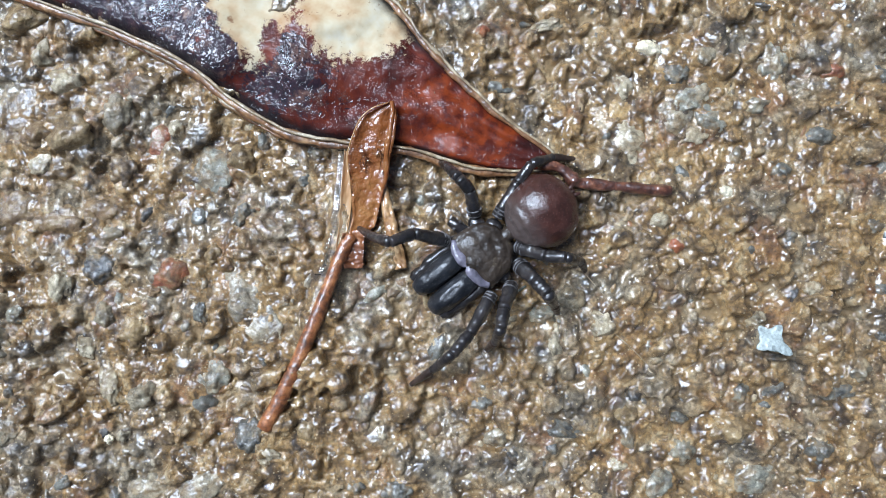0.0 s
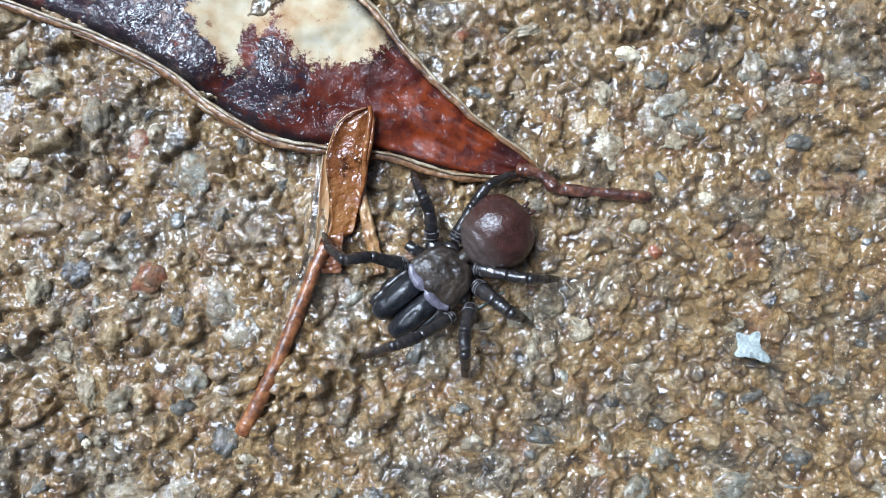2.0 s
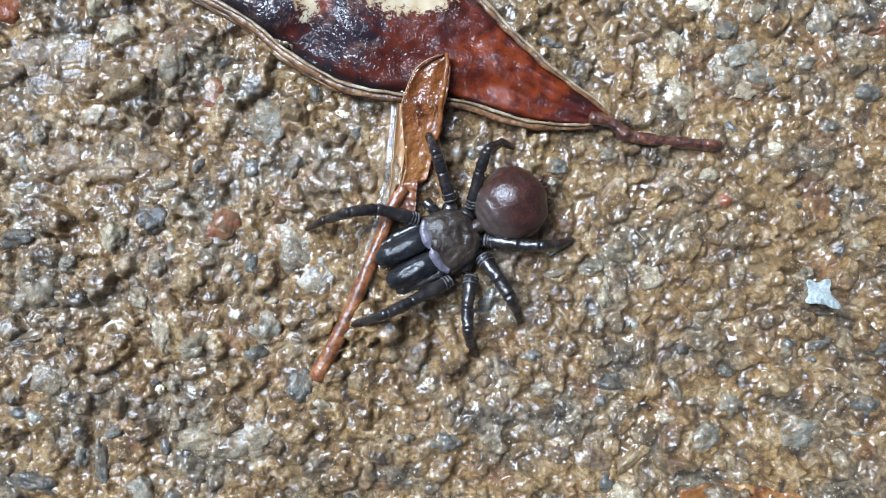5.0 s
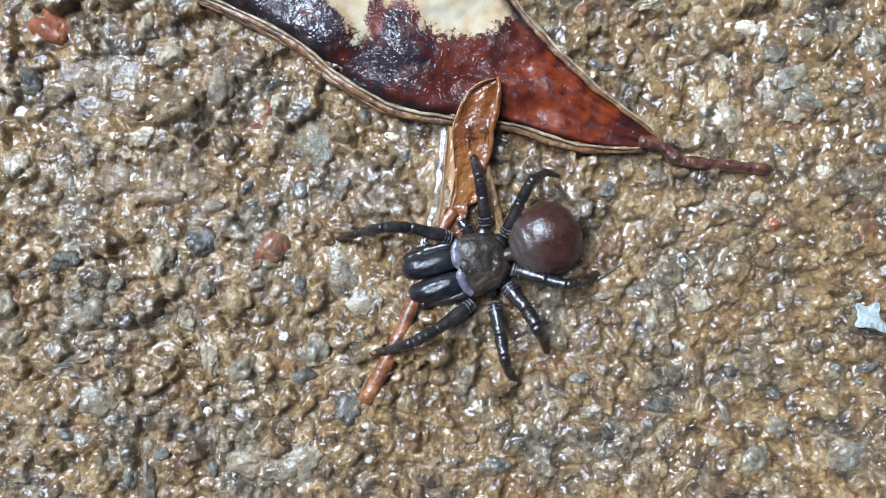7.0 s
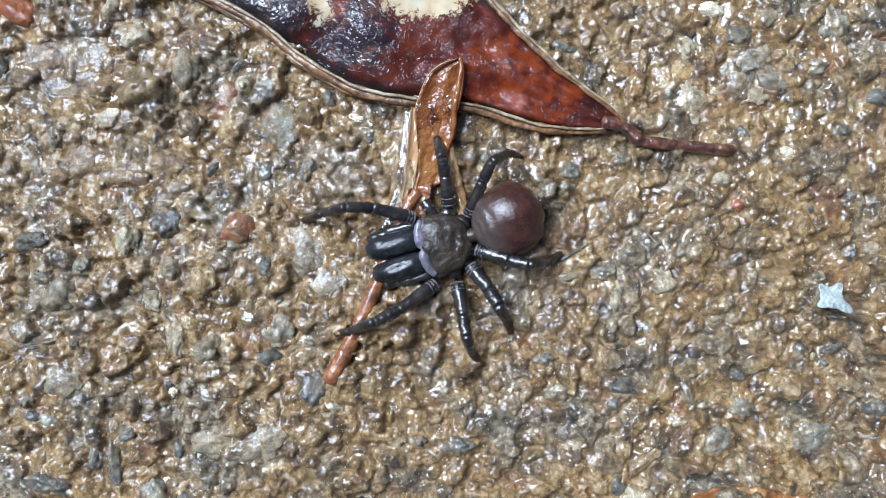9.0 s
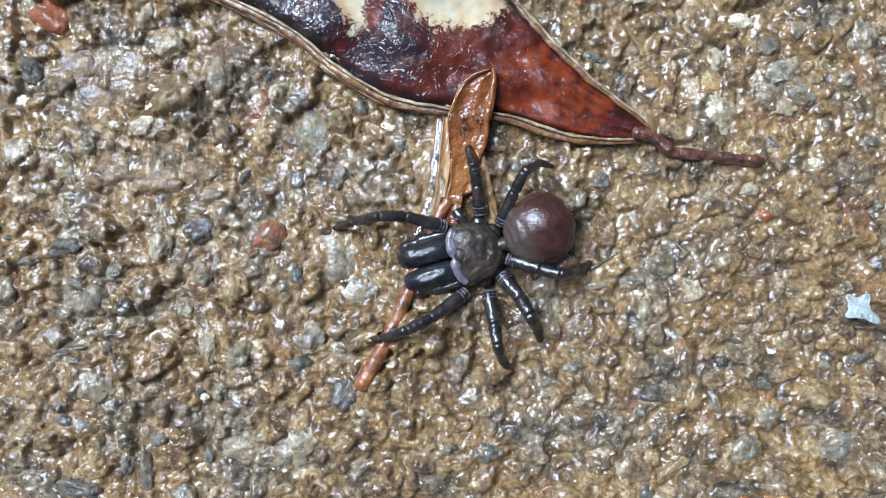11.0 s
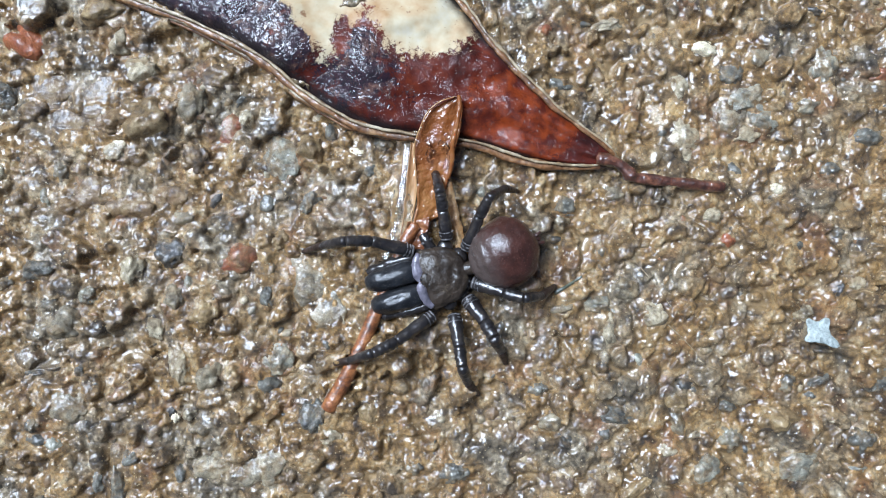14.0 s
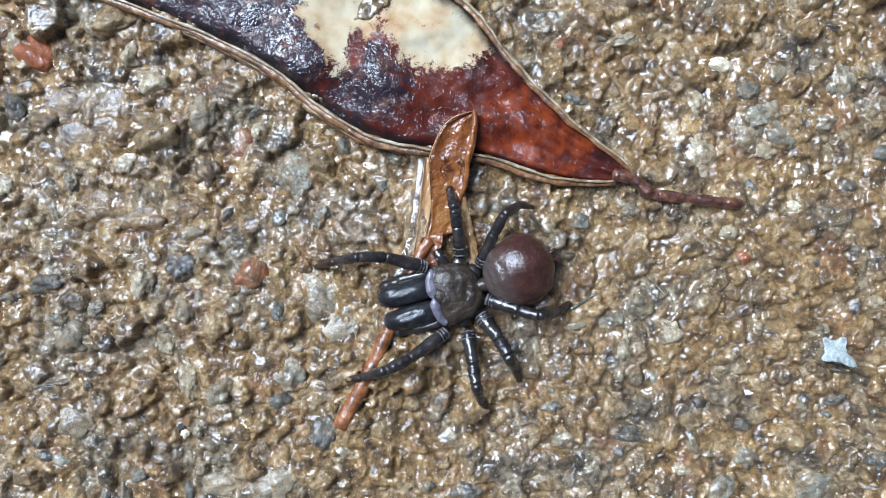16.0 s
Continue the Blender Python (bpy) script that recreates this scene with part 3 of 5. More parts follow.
stone("slate", 200, 658, 13, 21, -15)
stone("slate", 290, 822, 17, 15, 0, 0.9)
stone("slate", 266, 868, 14, 50, 4, 0.8)
stone("grey", 432, 838, 40, 27, 5, 0.9)
stone("grey", 532, 832, 48, 34, 25, 0.8)
stone("slate", 614, 740, 26, 32)
stone("pale", 642, 776, 22, 17, -20, 0.5)
stone("slate", 795, 832, 16, 13)
stone("slate", 152, 905, 40, 20, -15, 0.9)
stone("slate", 232, 860, 14, 26)
stone("blue", 342, 925, 24, 28, 30)
stone("slate", 392, 932, 20, 18)
stone("slate", 700, 945, 22, 15)
stone("pale", 842, 745, 12, 14)
stone("black", 1277, 680, 17, 13, 20, 0.9)
stone("slate", 1456, 678, 15, 18)
stone("ochre", 1452, 653, 14, 9)
stone("blue", 1120, 542, 22, 18)
stone("pale", 1140, 588, 15, 29)
stone("pale", 1222, 562, 24, 24)
stone("grey", 1168, 510, 30, 25)
stone("slate", 1352, 722, 17, 13)
stone("blue", 1360, 778, 21, 22)
stone("blue", 1312, 832, 24, 30, -40)
stone("blue", 1478, 828, 40, 28, 5, 0.8)
stone("tan", 1440, 742, 38, 25)
stone("tan", 1262, 718, 20, 22)
stone("slate", 1150, 738, 34, 16, -8)
stone("pale", 1248, 800, 16, 13)
stone("white", 1012, 808, 9, 11)
stone("white", 1006, 824, 9, 7)
stone("slate", 866, 840, 28, 20)
stone("mauve", 962, 768, 17, 24)
stone("grey", 1040, 748, 28, 17)
stone("slate", 1012, 690, 18, 13)
stone("mauve", 1060, 862, 19, 20)
stone("mauve", 1115, 868, 38, 32, 0, 0.5)
stone("pale", 1178, 940, 36, 24, -15)
stone("tan", 1182, 872, 48, 15, 40)
stone("grey", 1262, 752, 14, 30, 15)
stone("slate", 1590, 775, 22, 22)
stone("mauve", 1610, 910, 30, 40)
MARKED = len(STONES)

# the rest lie as they fell
KINDS = ("tan", "grey", "slate", "tan", "slate", "black", "brown", "blue", "brown", "mauve", "blue", "grey", "pale", "slate")
U0, U1, V0, V1 = -60, 1830, -110, 1030


def scatter(count, small, large, tries, bare, share=0.93):
    us, vs, rs = (list(c) for c in zip(*((s[0], s[1], (s[2] * s[3]) ** 0.5) for s in STONES)))
    made = 0
    for _ in range(tries):
        if made >= count:
            break
        u, v = rng.uniform(U0, U1), rng.uniform(V0, V1)
        r = small + (large - small) * rng.random() ** 2
        gap = np.hypot(np.array(us) - u, np.array(vs) - v) - share * (np.array(rs) + r)
        if gap.min() < 0:
            continue
        us.append(u), vs.append(v), rs.append(r)
        k = rng.uniform(1.0, 2.1) ** 0.5
        kind = KINDS[rng.integers(len(KINDS))] if rng.random() < bare else ""
        stone(kind, u, v, r * k, r / k, rng.uniform(0, 180), r * rng.uniform(0.024, 0.054))
        made += 1


scatter(110, 19, 32, 2500, 0.08)
scatter(620, 11, 19, 7000, 0.22)
PICKED = 300
scatter(2100, 5.5, 11, 16000, 0.34)
BARE = [s for s in STONES if s[6]]

# the cement: one sheet, fine where it is looked at, reaching far out on all sides
STEP = 2.7
inner_u, inner_v = np.arange(U0, U1 + 1, STEP), np.arange(V0, V1 + 1, STEP)
far = np.array([8, 24, 70, 200, 600, 2000, 8000, 4e4, 2e5, 9e5])
gu = np.concatenate([U0 - far[::-1], inner_u, inner_u[-1] + far])
gv = np.concatenate([V0 - far[::-1], inner_v, inner_v[-1] + far])
GU, GV = np.meshgrid(gu, gv)
near = np.clip(1 - np.maximum.reduce([U0 - GU, GU - U1, V0 - GV, GV - V1, 0 * GU]) / 300, 0, 1)
cement = swell(GU, GV) + 0.45 * value_noise(GU + 33, GV, 48) + 0.46 * value_noise(GU, GV, 30) + 0.22 * value_noise(GU, GV + 90, 15) + 0.06 * value_noise(GU, GV, 7.0)
ragged = 1 + 0.75 * value_noise(GU, GV + 31, 19) + 0.45 * value_noise(GU + 57, GV, 9)
clump = value_noise(GU + 14 * value_noise(GU, GV, 40), GV + 14 * value_noise(GU + 77, GV, 40), 78)
cement += 0.85 * np.clip(np.abs(clump) / 0.17, 0, 1) ** 0.8 - 0.60
for u, v, a, b, turn, high, kind in STONES:
    reach = 2.2 * max(a, b)
    i0, i1 = np.searchsorted(gu, (u - reach, u + reach))
    j0, j1 = np.searchsorted(gv, (v - reach, v + reach))
    du, dv = GU[j0:j1, i0:i1] - u, GV[j0:j1, i0:i1] - v
    c, s = math.cos(radians(turn)), math.sin(radians(turn))
    d = np.hypot((du * c - dv * s) / a, (du * s + dv * c) / b)
    d = d * ragged[j0:j1, i0:i1]
    if kind:
        lift = np.clip((1.65 - d) / 0.70, 0, 1)
        collar = swell(u, v) + 0.50 * high * lift ** 2.3 - 0.05
    else:
        lift = np.clip((1.50 - d) / 0.60, 0, 1)
        collar = swell(u, v) - 0.05 + 1.55 * high * lift * lift * (3 - 2 * lift)
    cement[j0:j1, i0:i1] = np.where(lift > 0, np.maximum(cement[j0:j1, i0:i1], collar), cement[j0:j1, i0:i1])
cement += 0.30 * value_noise(GU + 9, GV, 13) + 0.11 * value_noise(GU, GV + 5, 6.5)


def rise(path, r, high):
    """Water held up along a thing that lies on the slab."""
    for q in curve_through([(u, v, 0) for u, v in path], 10):
        i0, i1 = np.searchsorted(gu, (q.x - 2 * r, q.x + 2 * r))
        j0, j1 = np.searchsorted(gv, (q.y - 2 * r, q.y + 2 * r))
        d = np.hypot(GU[j0:j1, i0:i1] - q.x, GV[j0:j1, i0:i1] - q.y) / r
        level = float(swell(q.x, q.y)) + high * np.clip(1.6 - d, 0, 1) ** 1.5
        cement[j0:j1, i0:i1] = np.where(d < 1.6, np.maximum(cement[j0:j1, i0:i1], level), cement[j0:j1, i0:i1])


rise([(806, 235), (790, 320), (774, 410), (756, 470), (722, 566)], 26, 1.15)
rise([(672, 674), (640, 731), (622, 752)], 17, 0.6)
rise([(1225, 322), (1345, 333)], 14, 0.5)
floor = 0.8 * swell(GU, GV) - 0.36 + 0.10 * value_noise(GU + 21, GV, 45) + 0.04 * value_noise(GU, GV + 63, 17)
cement = floor + 0.09 * np.logaddexp(0, (cement - floor) / 0.09)
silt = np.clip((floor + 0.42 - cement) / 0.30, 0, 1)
cement *= near


def slab_height(u, v):
    i, j = min(max(np.searchsorted(gu, u), 0), len(gu) - 1), min(max(np.searchsorted(gv, v), 0), len(gv) - 1)
    return float(cement[j, i])


def grid_mesh(name, xs, ys, zs, material):
    rows, cols = xs.shape
    mesh = bpy.data.meshes.new(name)
    idx = np.arange(rows * cols).reshape(rows, cols)
    quads = np.stack([idx[1:, :-1], idx[1:, 1:], idx[:-1, 1:], idx[:-1, :-1]], -1).reshape(-1, 4)
    mesh.from_pydata(np.stack([xs, ys, zs], -1).reshape(-1, 3).tolist(), [], quads.tolist())
    mesh.materials.append(material)
    mesh.polygons.foreach_set("use_smooth", [True] * len(mesh.polygons))
    return mesh


ground = tagged(new("ground", grid_mesh("ground", (GU - 784) * SQ, (441 - GV) * SQ, cement / 1000, CEMENT)),
                "wet weathered concrete slab of ochre cement with exposed stones", "ground", kind="structure")

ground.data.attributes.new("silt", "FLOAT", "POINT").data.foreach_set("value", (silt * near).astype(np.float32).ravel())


# ---- the gum leaf ----
def leaf_edges():
    """Both margins of the blade from the stalk outwards, as places on the plan."""
    near_side = [(1158, 284), (1100, 293), (1000, 284), (900, 252), (800, 241), (700, 222), (600, 168), (520, 104), (400, 42), (250, -14), (80, -80), (-80, -160), (-230, -255)]
    far_side = [(1158, 284), (1136, 254), (1052, 190), (986, 128), (932, 72), (890, 15), (835, -35), (740, -78), (600, -130), (430, -185), (230, -235), (20, -262), (-230, -255)]
    return near_side, far_side


def gum_leaf():
    leaf = thing("gum_leaf", "dead gum leaf, wet red-brown and purple-black with a cream patch", "leaf")
    near_side, far_side = leaf_edges()
    lo = curve_through([(u, v, 0) for u, v in near_side], 8)
    hi = curve_through([(u, v, 0) for u, v in far_side], 8)
    n = len(lo) - 1

    def height(s, w, u, v):
        full = min(1.0, s * 5, (1 - s) * 5)
        rise = 0.9 + 0.7 * full
        belly = 0.75 * full * math.sin(math.pi * w) ** 0.8
        groove = -0.75 * full * (math.exp(-(w / 0.05) ** 2) + 0.7 * math.exp(-((1 - w) / 0.05) ** 2))
        lumps = sum(tall * math.exp(-((u - cu) ** 2 + (v - cv) ** 2) / wide ** 2) for cu, cv, wide, tall in ((575, 95, 44, 0.9), (698, 105, 46, 0.95), (505, 72, 48, 0.95), (440, 30, 42, 0.7), (560, 40, 34, 0.5)))
        crumple = lumps + 0.75 * full * noise.noise(Vector((s * 15, w * 4.5, 2.0))) + 0.26 * min(1, s * 3) * noise.noise(Vector((u * 0.06, v * 0.06, 5.0)))
        return rise + belly + groove + crumple

    def place(s, w):
        i = min(int(s * n), n - 1)
        f = s * n - i
        a, b = lo[i].lerp(lo[i + 1], f), hi[i].lerp(hi[i + 1], f)
        q = a.lerp(b, w)
        return plan(q.x, q.y, height(s, w, q.x, q.y))

    blade = part("blade", sheet(place, 150, 36, 0.00018), BLADE, leaf)
    across = np.tile(np.tile(np.minimum(np.arange(37), 36 - np.arange(37)) / 36, 151), 2)
    blade.data.attributes.new("across", "FLOAT", "POINT").data.foreach_set("value", across.astype(np.float32))

    def edge(side, out, h, r, material, name, seed, start=0.0):
        pts = []
        for i in range(int(start * n), n + 1):
            s = i / n
            full = min(1.0, s * 5 + 0.25, (1 - s) * 5 + 0.2)
            q = side[i]
            away = (lo[i] - hi[i])
            away = away.normalized() if away.length > 1 else Vector((0, 1, 0))
            if side is hi:
                away = -away
            wob = 3.6 * noise.noise(Vector((i * 0.3, seed * 3.1, 0))) + 1.5 * noise.noise(Vector((i * 0.9, seed * 3.1, 6)))
            q = q + away * (out + wob) * full
            pts.append(plan(q.x, q.y, 0.5 + (h + 0.15 * noise.noise(Vector((i * 0.25, seed, 4)))) * full))
        part(name, rod(pts, lambda t: r * SQ * (0.55 + 0.45 * min(1, t * 6, (1 - t) * 6)) * (1 + 0.7 * noise.noise(Vector((t * 30, seed, 0)))), 10, 0.55 if r > 5 else 0.8, seed, 0.35), material, leaf)

    edge(lo, -2, 1.65, 2.7, MARGIN, "inner_margin", 1)
    edge(lo, 5, 1.2, 7.0, MARGIN_DARK, "brown_margin", 2)
    edge(lo, 11, 0.85, 2.1, MARGIN, "outer_margin", 3, 0.30)
    edge(lo, 14, 0.45, 3.2, MARGIN_DARK, "lower_margin", 4, 0.36)
    edge(hi, 2, 1.5, 2.8, MARGIN, "far_margin", 5)
    edge(hi, -4, 1.4, 5.4, MARGIN_DARK, "far_brown_margin", 6)

    stalk = curve_through([plan(1120, 278, 1.6), plan(1158, 288, 1.6), plan(1180, 309, 1.4), plan(1205, 316, 1.2), plan(1270, 322, 1.1), plan(1345, 329, 1.0)], 7)
    part("stalk", rod(stalk, lambda t: SQ * (9.3 + 3.6 * math.exp(-((t - 0.40) / 0.06) ** 2) + 2.0 * math.exp(-((t - 0.97) / 0.05) ** 2) + 0.8 * math.sin(t * 23)), 14, 0.95, 8, 0.32), STALK, leaf, "reddish stalk")
    return leaf


gum_leaf()


# ---- the broken twig with its loose bark ----
def broken_twig():
    twig = thing("twig", "broken reddish twig with curled amber bark still attached", "twig")
    path = curve_through([plan(795, 400, 1.3), plan(777, 431, 1.3), plan(722, 566, 1.5), plan(672, 674, 1.5), plan(640, 731, 1.4)], 9)
    part("stem", rod(path, lambda t: SQ * (10.0 + 4.4 * t - 1.5 * math.exp(-((1 - t) / 0.03) ** 2)), 16, 0.9, 3, 0.16), TWIG, twig, "reddish-brown bark")

    def strip(left, right, h0, h1, curl, thick, name, material, seed, label="", wavy=1.0):
        a = curve_through([(u, v, 0) for u, v in left], 8)
        b = curve_through([(u, v, 0) for u, v in right], 8)
        n = min(len(a), len(b)) - 1

        def place(s, w):
            ia, ib = s * (len(a) - 1), s * (len(b) - 1)
            p = a[int(ia)].lerp(a[min(int(ia) + 1, len(a) - 1)], ia % 1)
            q = b[int(ib)].lerp(b[min(int(ib) + 1, len(b) - 1)], ib % 1)
            c = p.lerp(q, w)
            h = h0 + (h1 - h0) * s + curl * abs(2 * w - 1) ** 3 + 0.30 * wavy * noise.noise(Vector((s * 8, w * 3, seed))) + 0.06 * noise.noise(Vector((s * 16, w * 6, seed)))
            return plan(c.x + 2 * noise.noise(Vector((s * 12, w * 2, seed + 3))), c.y, h)

        part(name, sheet(place, 40, 12, thick), material, twig, label)

    def rim(name, guide, r, material, seed, label=""):
        path = [q + Vector((0, 0, 0.00008 * noise.noise(Vector((k * 0.4, seed, 1))))) for k, q in enumerate(curve_through([plan(*g) for g in guide], 8))]
        part(name, rod(path, lambda t: SQ * r * (0.35 + 0.65 * math.sin(math.pi * min(1, 0.12 + 0.8 * t)) ** 0.6), 10, 1.0, seed, 0.25), material, twig, label)

    strip([(868, 170), (820, 196), (799, 240), (792, 280), (797, 330), (796, 372), (786, 415)], [(876, 168), (880, 192), (874, 236), (866, 262), (858, 300), (846, 345), (834, 385)], 3.3, 1.0, 0.30, 0.00012, "bark_sheath", FLAKE, 1.0, "glossy amber bark")
    rim("bark_rim", [(866, 170, 3.5), (838, 180, 3.6), (816, 200, 3.5), (800, 236, 3.2), (793, 262, 2.9), (795, 300, 2.5), (797, 338, 2.1), (792, 372, 1.7), (782, 418, 1.3)], 1.2, RIM, 11, "pale curled edge of the bark")
    rim("bark_roll", [(873, 168, 3.9), (874, 190, 4.1), (868, 228, 3.9), (862, 258, 3.4), (860, 290, 2.8), (853, 318, 2.2)], 4.6, FLAKE, 12, "rolled edge of the bark")
    strip([(786, 252), (779, 320), (774, 372), (768, 420), (764, 440)], [(798, 256), (799, 300), (796, 344), (788, 385), (782, 440)], 1.9, 1.0, 0.30, 0.00012, "bark_lining", FLAKE_PALE, 2.0, "pale inner bark", 0.3)
    strip([(780, 395), (776, 432), (782, 456)], [(820, 385), (816, 428), (814, 456)], 1.3, 0.9, 0.6, 0.00012, "bark_tongue", RUST, 3.0, "dark folded foot of the bark")
    strip([(840, 312), (852, 388), (868, 460)], [(856, 308), (874, 384), (890, 456)], 1.6, 1.1, -0.25, 0.00030, "straw_strip", STRAW, 4.0, "straw-coloured strip")

    shore = curve_through([(773, 252, 0), (769, 300, 0), (764, 345, 0), (757, 385, 0), (746, 428, 0), (730, 466, 0)], 8)

    def lip(s, w):
        q = shore[min(int(s * (len(shore) - 1) + 0.5), len(shore) - 1)]
        wide = 11 + 4 * noise.noise(Vector((s * 9, 0, 2)))
        ground_at = max(slab_height(q.x + k, q.y) for k in (-2, 4, 10, 15))
        return plan(q.x + 2.5 * noise.noise(Vector((s * 7, 0, 5))) + wide * w, q.y, ground_at + 0.03 + 0.04 * w * w + 0.15 * w)

    part("water_lip", sheet(lip, 40, 8, 0.00006), WATER, twig, "bright lip of water along the bark")

    for u, v, h, r in ((852, 240, 3.2, 5.2), (841, 254, 3.0, 5.6), (816, 252, 3.2, 4.6), (826, 268, 2.8, 3.6)):
        part("water_bead", ball(lambda d: plan(u, v, h) + d * r * SQ * (1 + 0.1 * noise.noise(d * 2)), 3), WATER, twig, "clear bead of water")
    for guide in (((846, 250, 3.1), (853, 264, 2.9), (852, 282, 2.6), (846, 296, 2.3)), ((822, 262, 2.9), (817, 274, 2.7), (820, 288, 2.5))):
        rim("water_streak", guide, 3.4, WATER, guide[0][0], "thread of water in the bark")
    return twig


broken_twig()


# ---- the dead leaf that shows at the near edge, and the pale chip ----
def dead_leaf():
    leaf = thing("dead_leaf", "flat wet orange-brown dead leaf lying on the slab", "leaf")

    def place(s, w):
        u = 1272 + 340 * s
        half = 75 * math.sin(math.pi * min(1, s * 0.88 + 0.10)) ** 0.6
        v = 968 + 70 * s + (2 * w - 1) * half + 9 * noise.noise(Vector((s * 11, w * 2, 1))) + 5 * noise.noise(Vector((s * 31, w * 2, 7)))
        return plan(u, v, 1.25 + 0.25 * noise.noise(Vector((s * 6, w * 3, 3))) + 0.25 * (2 * w - 1) ** 2)

    part("blade", sheet(place, 50, 16, 0.00018), DEAD_LEAF, leaf)
    part("midrib", rod([place(i / 30, 0.5) + Vector((0, 0, 0.00006)) for i in range(31)], lambda t: SQ * (5 - 3 * t), 8), MARGIN_DARK, leaf)
    return leaf


dead_leaf()


def pale_chip():
    """A thin four-pointed flake, one point longer than the rest."""
    bm = bmesh.new()
    base = plan(1519, 588, 2.3)
    rings = []
    for shrink, h in ((0.88, -0.12), (1.0, -0.05), (1.0, 0.06), (0.93, 0.11), (0.45, 0.10)):
        ring = []
        for k in range(48):
            a = 2 * math.pi * k / 48
            r = 19.5
            for turn, long in ((56, 15), (-41, 23), (213, 10), (129, 11)):
                off = (a - radians(turn) + math.pi) % (2 * math.pi) - math.pi
                r += long * math.exp(-(off / 0.32) ** 2)
            r *= shrink * (1 + 0.10 * noise.noise(Vector((math.cos(a) * 3, math.sin(a) * 3, 1))))
            wave = 0.10 * noise.noise(Vector((math.cos(a) * r / 14, math.sin(a) * r / 14, 6)))
            ring.append(bm.verts.new(base + Vector((math.cos(a) * r * SQ, math.sin(a) * r * SQ * 0.92, (h + wave) / 1000 - 0.00030 * math.sin(a)))))
        rings.append(ring)
    for p, q in zip(rings, rings[1:]):
        for k in range(48):
            bm.faces.new((p[k], p[(k + 1) % 48], q[(k + 1) % 48], q[k]))
    bm.faces.new(rings[0][::-1]), bm.faces.new(rings[-1])
    return tagged(link("chip", bm, CHIP), "small pale blue-white four-pointed chip lying on the slab", "chip")


pale_chip()


# ---- fine plant fibres stuck to the wet slab ----
def fibre(a, bend, b):
    path = [plan(u, v, slab_height(u, v) + 0.12) for u, v, _ in curve_through([(*a, 0), (*bend, 0), (*b, 0)], 6)]
    ob = link("fibre", rod(path, lambda t: SQ * 0.95 * (1 - 0.4 * t), 6), MARGIN)
    return tagged(ob, "hair-thin pale plant fibre stuck to the wet slab", "fibre", "fibres stuck to the slab")


fibre((1236, 566), (1285, 612), (1330, 668))
fibre((1335, 652), (1375, 632), (1420, 606))
fibre((1186, 462), (1222, 502), (1256, 548))
fibre((1300, 520), (1332, 536), (1350, 566))
fibre((1002, 578), (1022, 622), (1062, 676))
fibre((1196, 360), (1250, 368), (1310, 400))
# a short grey-green streak in line with the resting leg's tip
stick = [plan(u, v, slab_height(u, v) + 0.05) for u, v, _ in curve_through([(1044, 520, 0), (1068, 506, 0), (1092, 490, 0)], 5)]
tagged(link("grass_bit", rod(stick, lambda t: SQ * 4.0 * (1 - 0.5 * t), 10, 0.8, 5, 0.2), STREAK), "short thin grey-green streak on the slab", "grass")


# ---- the spider: millimetres in its own space, x ahead, y to its left, z up ----
def at_mm(x, y, z):
    return Vector((x, y, z)) / 1000


spider = thing("spider", "stout black spider with huge jaws and a maroon abdomen", "spider")


def carapace_shape(d):
    wide = 2.85 + 0.30 * d.x
    top = 1.0 + 0.35 * max(0, d.x)
    z = (top if d.z > 0 else 1.1) * d.z
    pit = -0.35 * math.exp(-(((d.x * 2.5 + 0.9) / 0.35) ** 2 + (d.y * 2.6 / 0.5) ** 2)) if d.z > 0 else 0
    rays = 0.06 * math.cos(8 * math.atan2(d.y, d.x + 0.35)) * (d.z > 0)
    flat = max(math.hypot(d.x, d.y), 1e-6)
    cx, cy = abs(d.x) / flat + 1e-6, abs(d.y) / flat + 1e-6
    square = 1 / (cx ** 4.5 + cy ** 4.5) ** (1 / 4.5) if d.x > 0 else 1 / (cx ** 2.2 + cy ** 2.2) ** (1 / 2.2)
    grit = 0.13 * noise.noise(d * 3.0) + 0.06 * noise.noise(d * 8)
    return at_mm(2.45 * d.x * square, wide * d.y * square, z + pit + grit + rays * (1 - d.z) * 1.5)


carapace = part("carapace", ball(carapace_shape, 5), SHELL, spider, "dark grey-brown carapace")
# the front rim carries that reflection as its own pale colour
brow = [at_mm(2.35 - 0.55 * (y / 2.4) ** 4 - 0.22 * math.exp(-(y / 0.5) ** 2), y * 1.08, 0.62 - 0.15 * (y / 2.4) ** 2) for y in (-2.45, -1.9, -1.2, -0.6, 0.0, 0.6, 1.2, 1.9, 2.45)]
part("clypeus", rod(curve_through(brow, 5), lambda t: 0.00058 * (0.50 + 0.5 * math.sin(math.pi * t) - 0.45 * math.exp(-((t - 0.5) / 0.07) ** 2)), 12, 0.75, 9, 0.22), RIM_SHEEN, carapace, "front rim, its pale lilac-grey sheen put into the colour")
part("eye_mound", ball(lambda d: at_mm(1.60 + 0.75 * d.x, 0.85 * d.y, 0.74 + 0.36 * d.z) * (1 + 0.05 * noise.noise(d * 3)), 3), SHELL, carapace, "low dark eye mound")
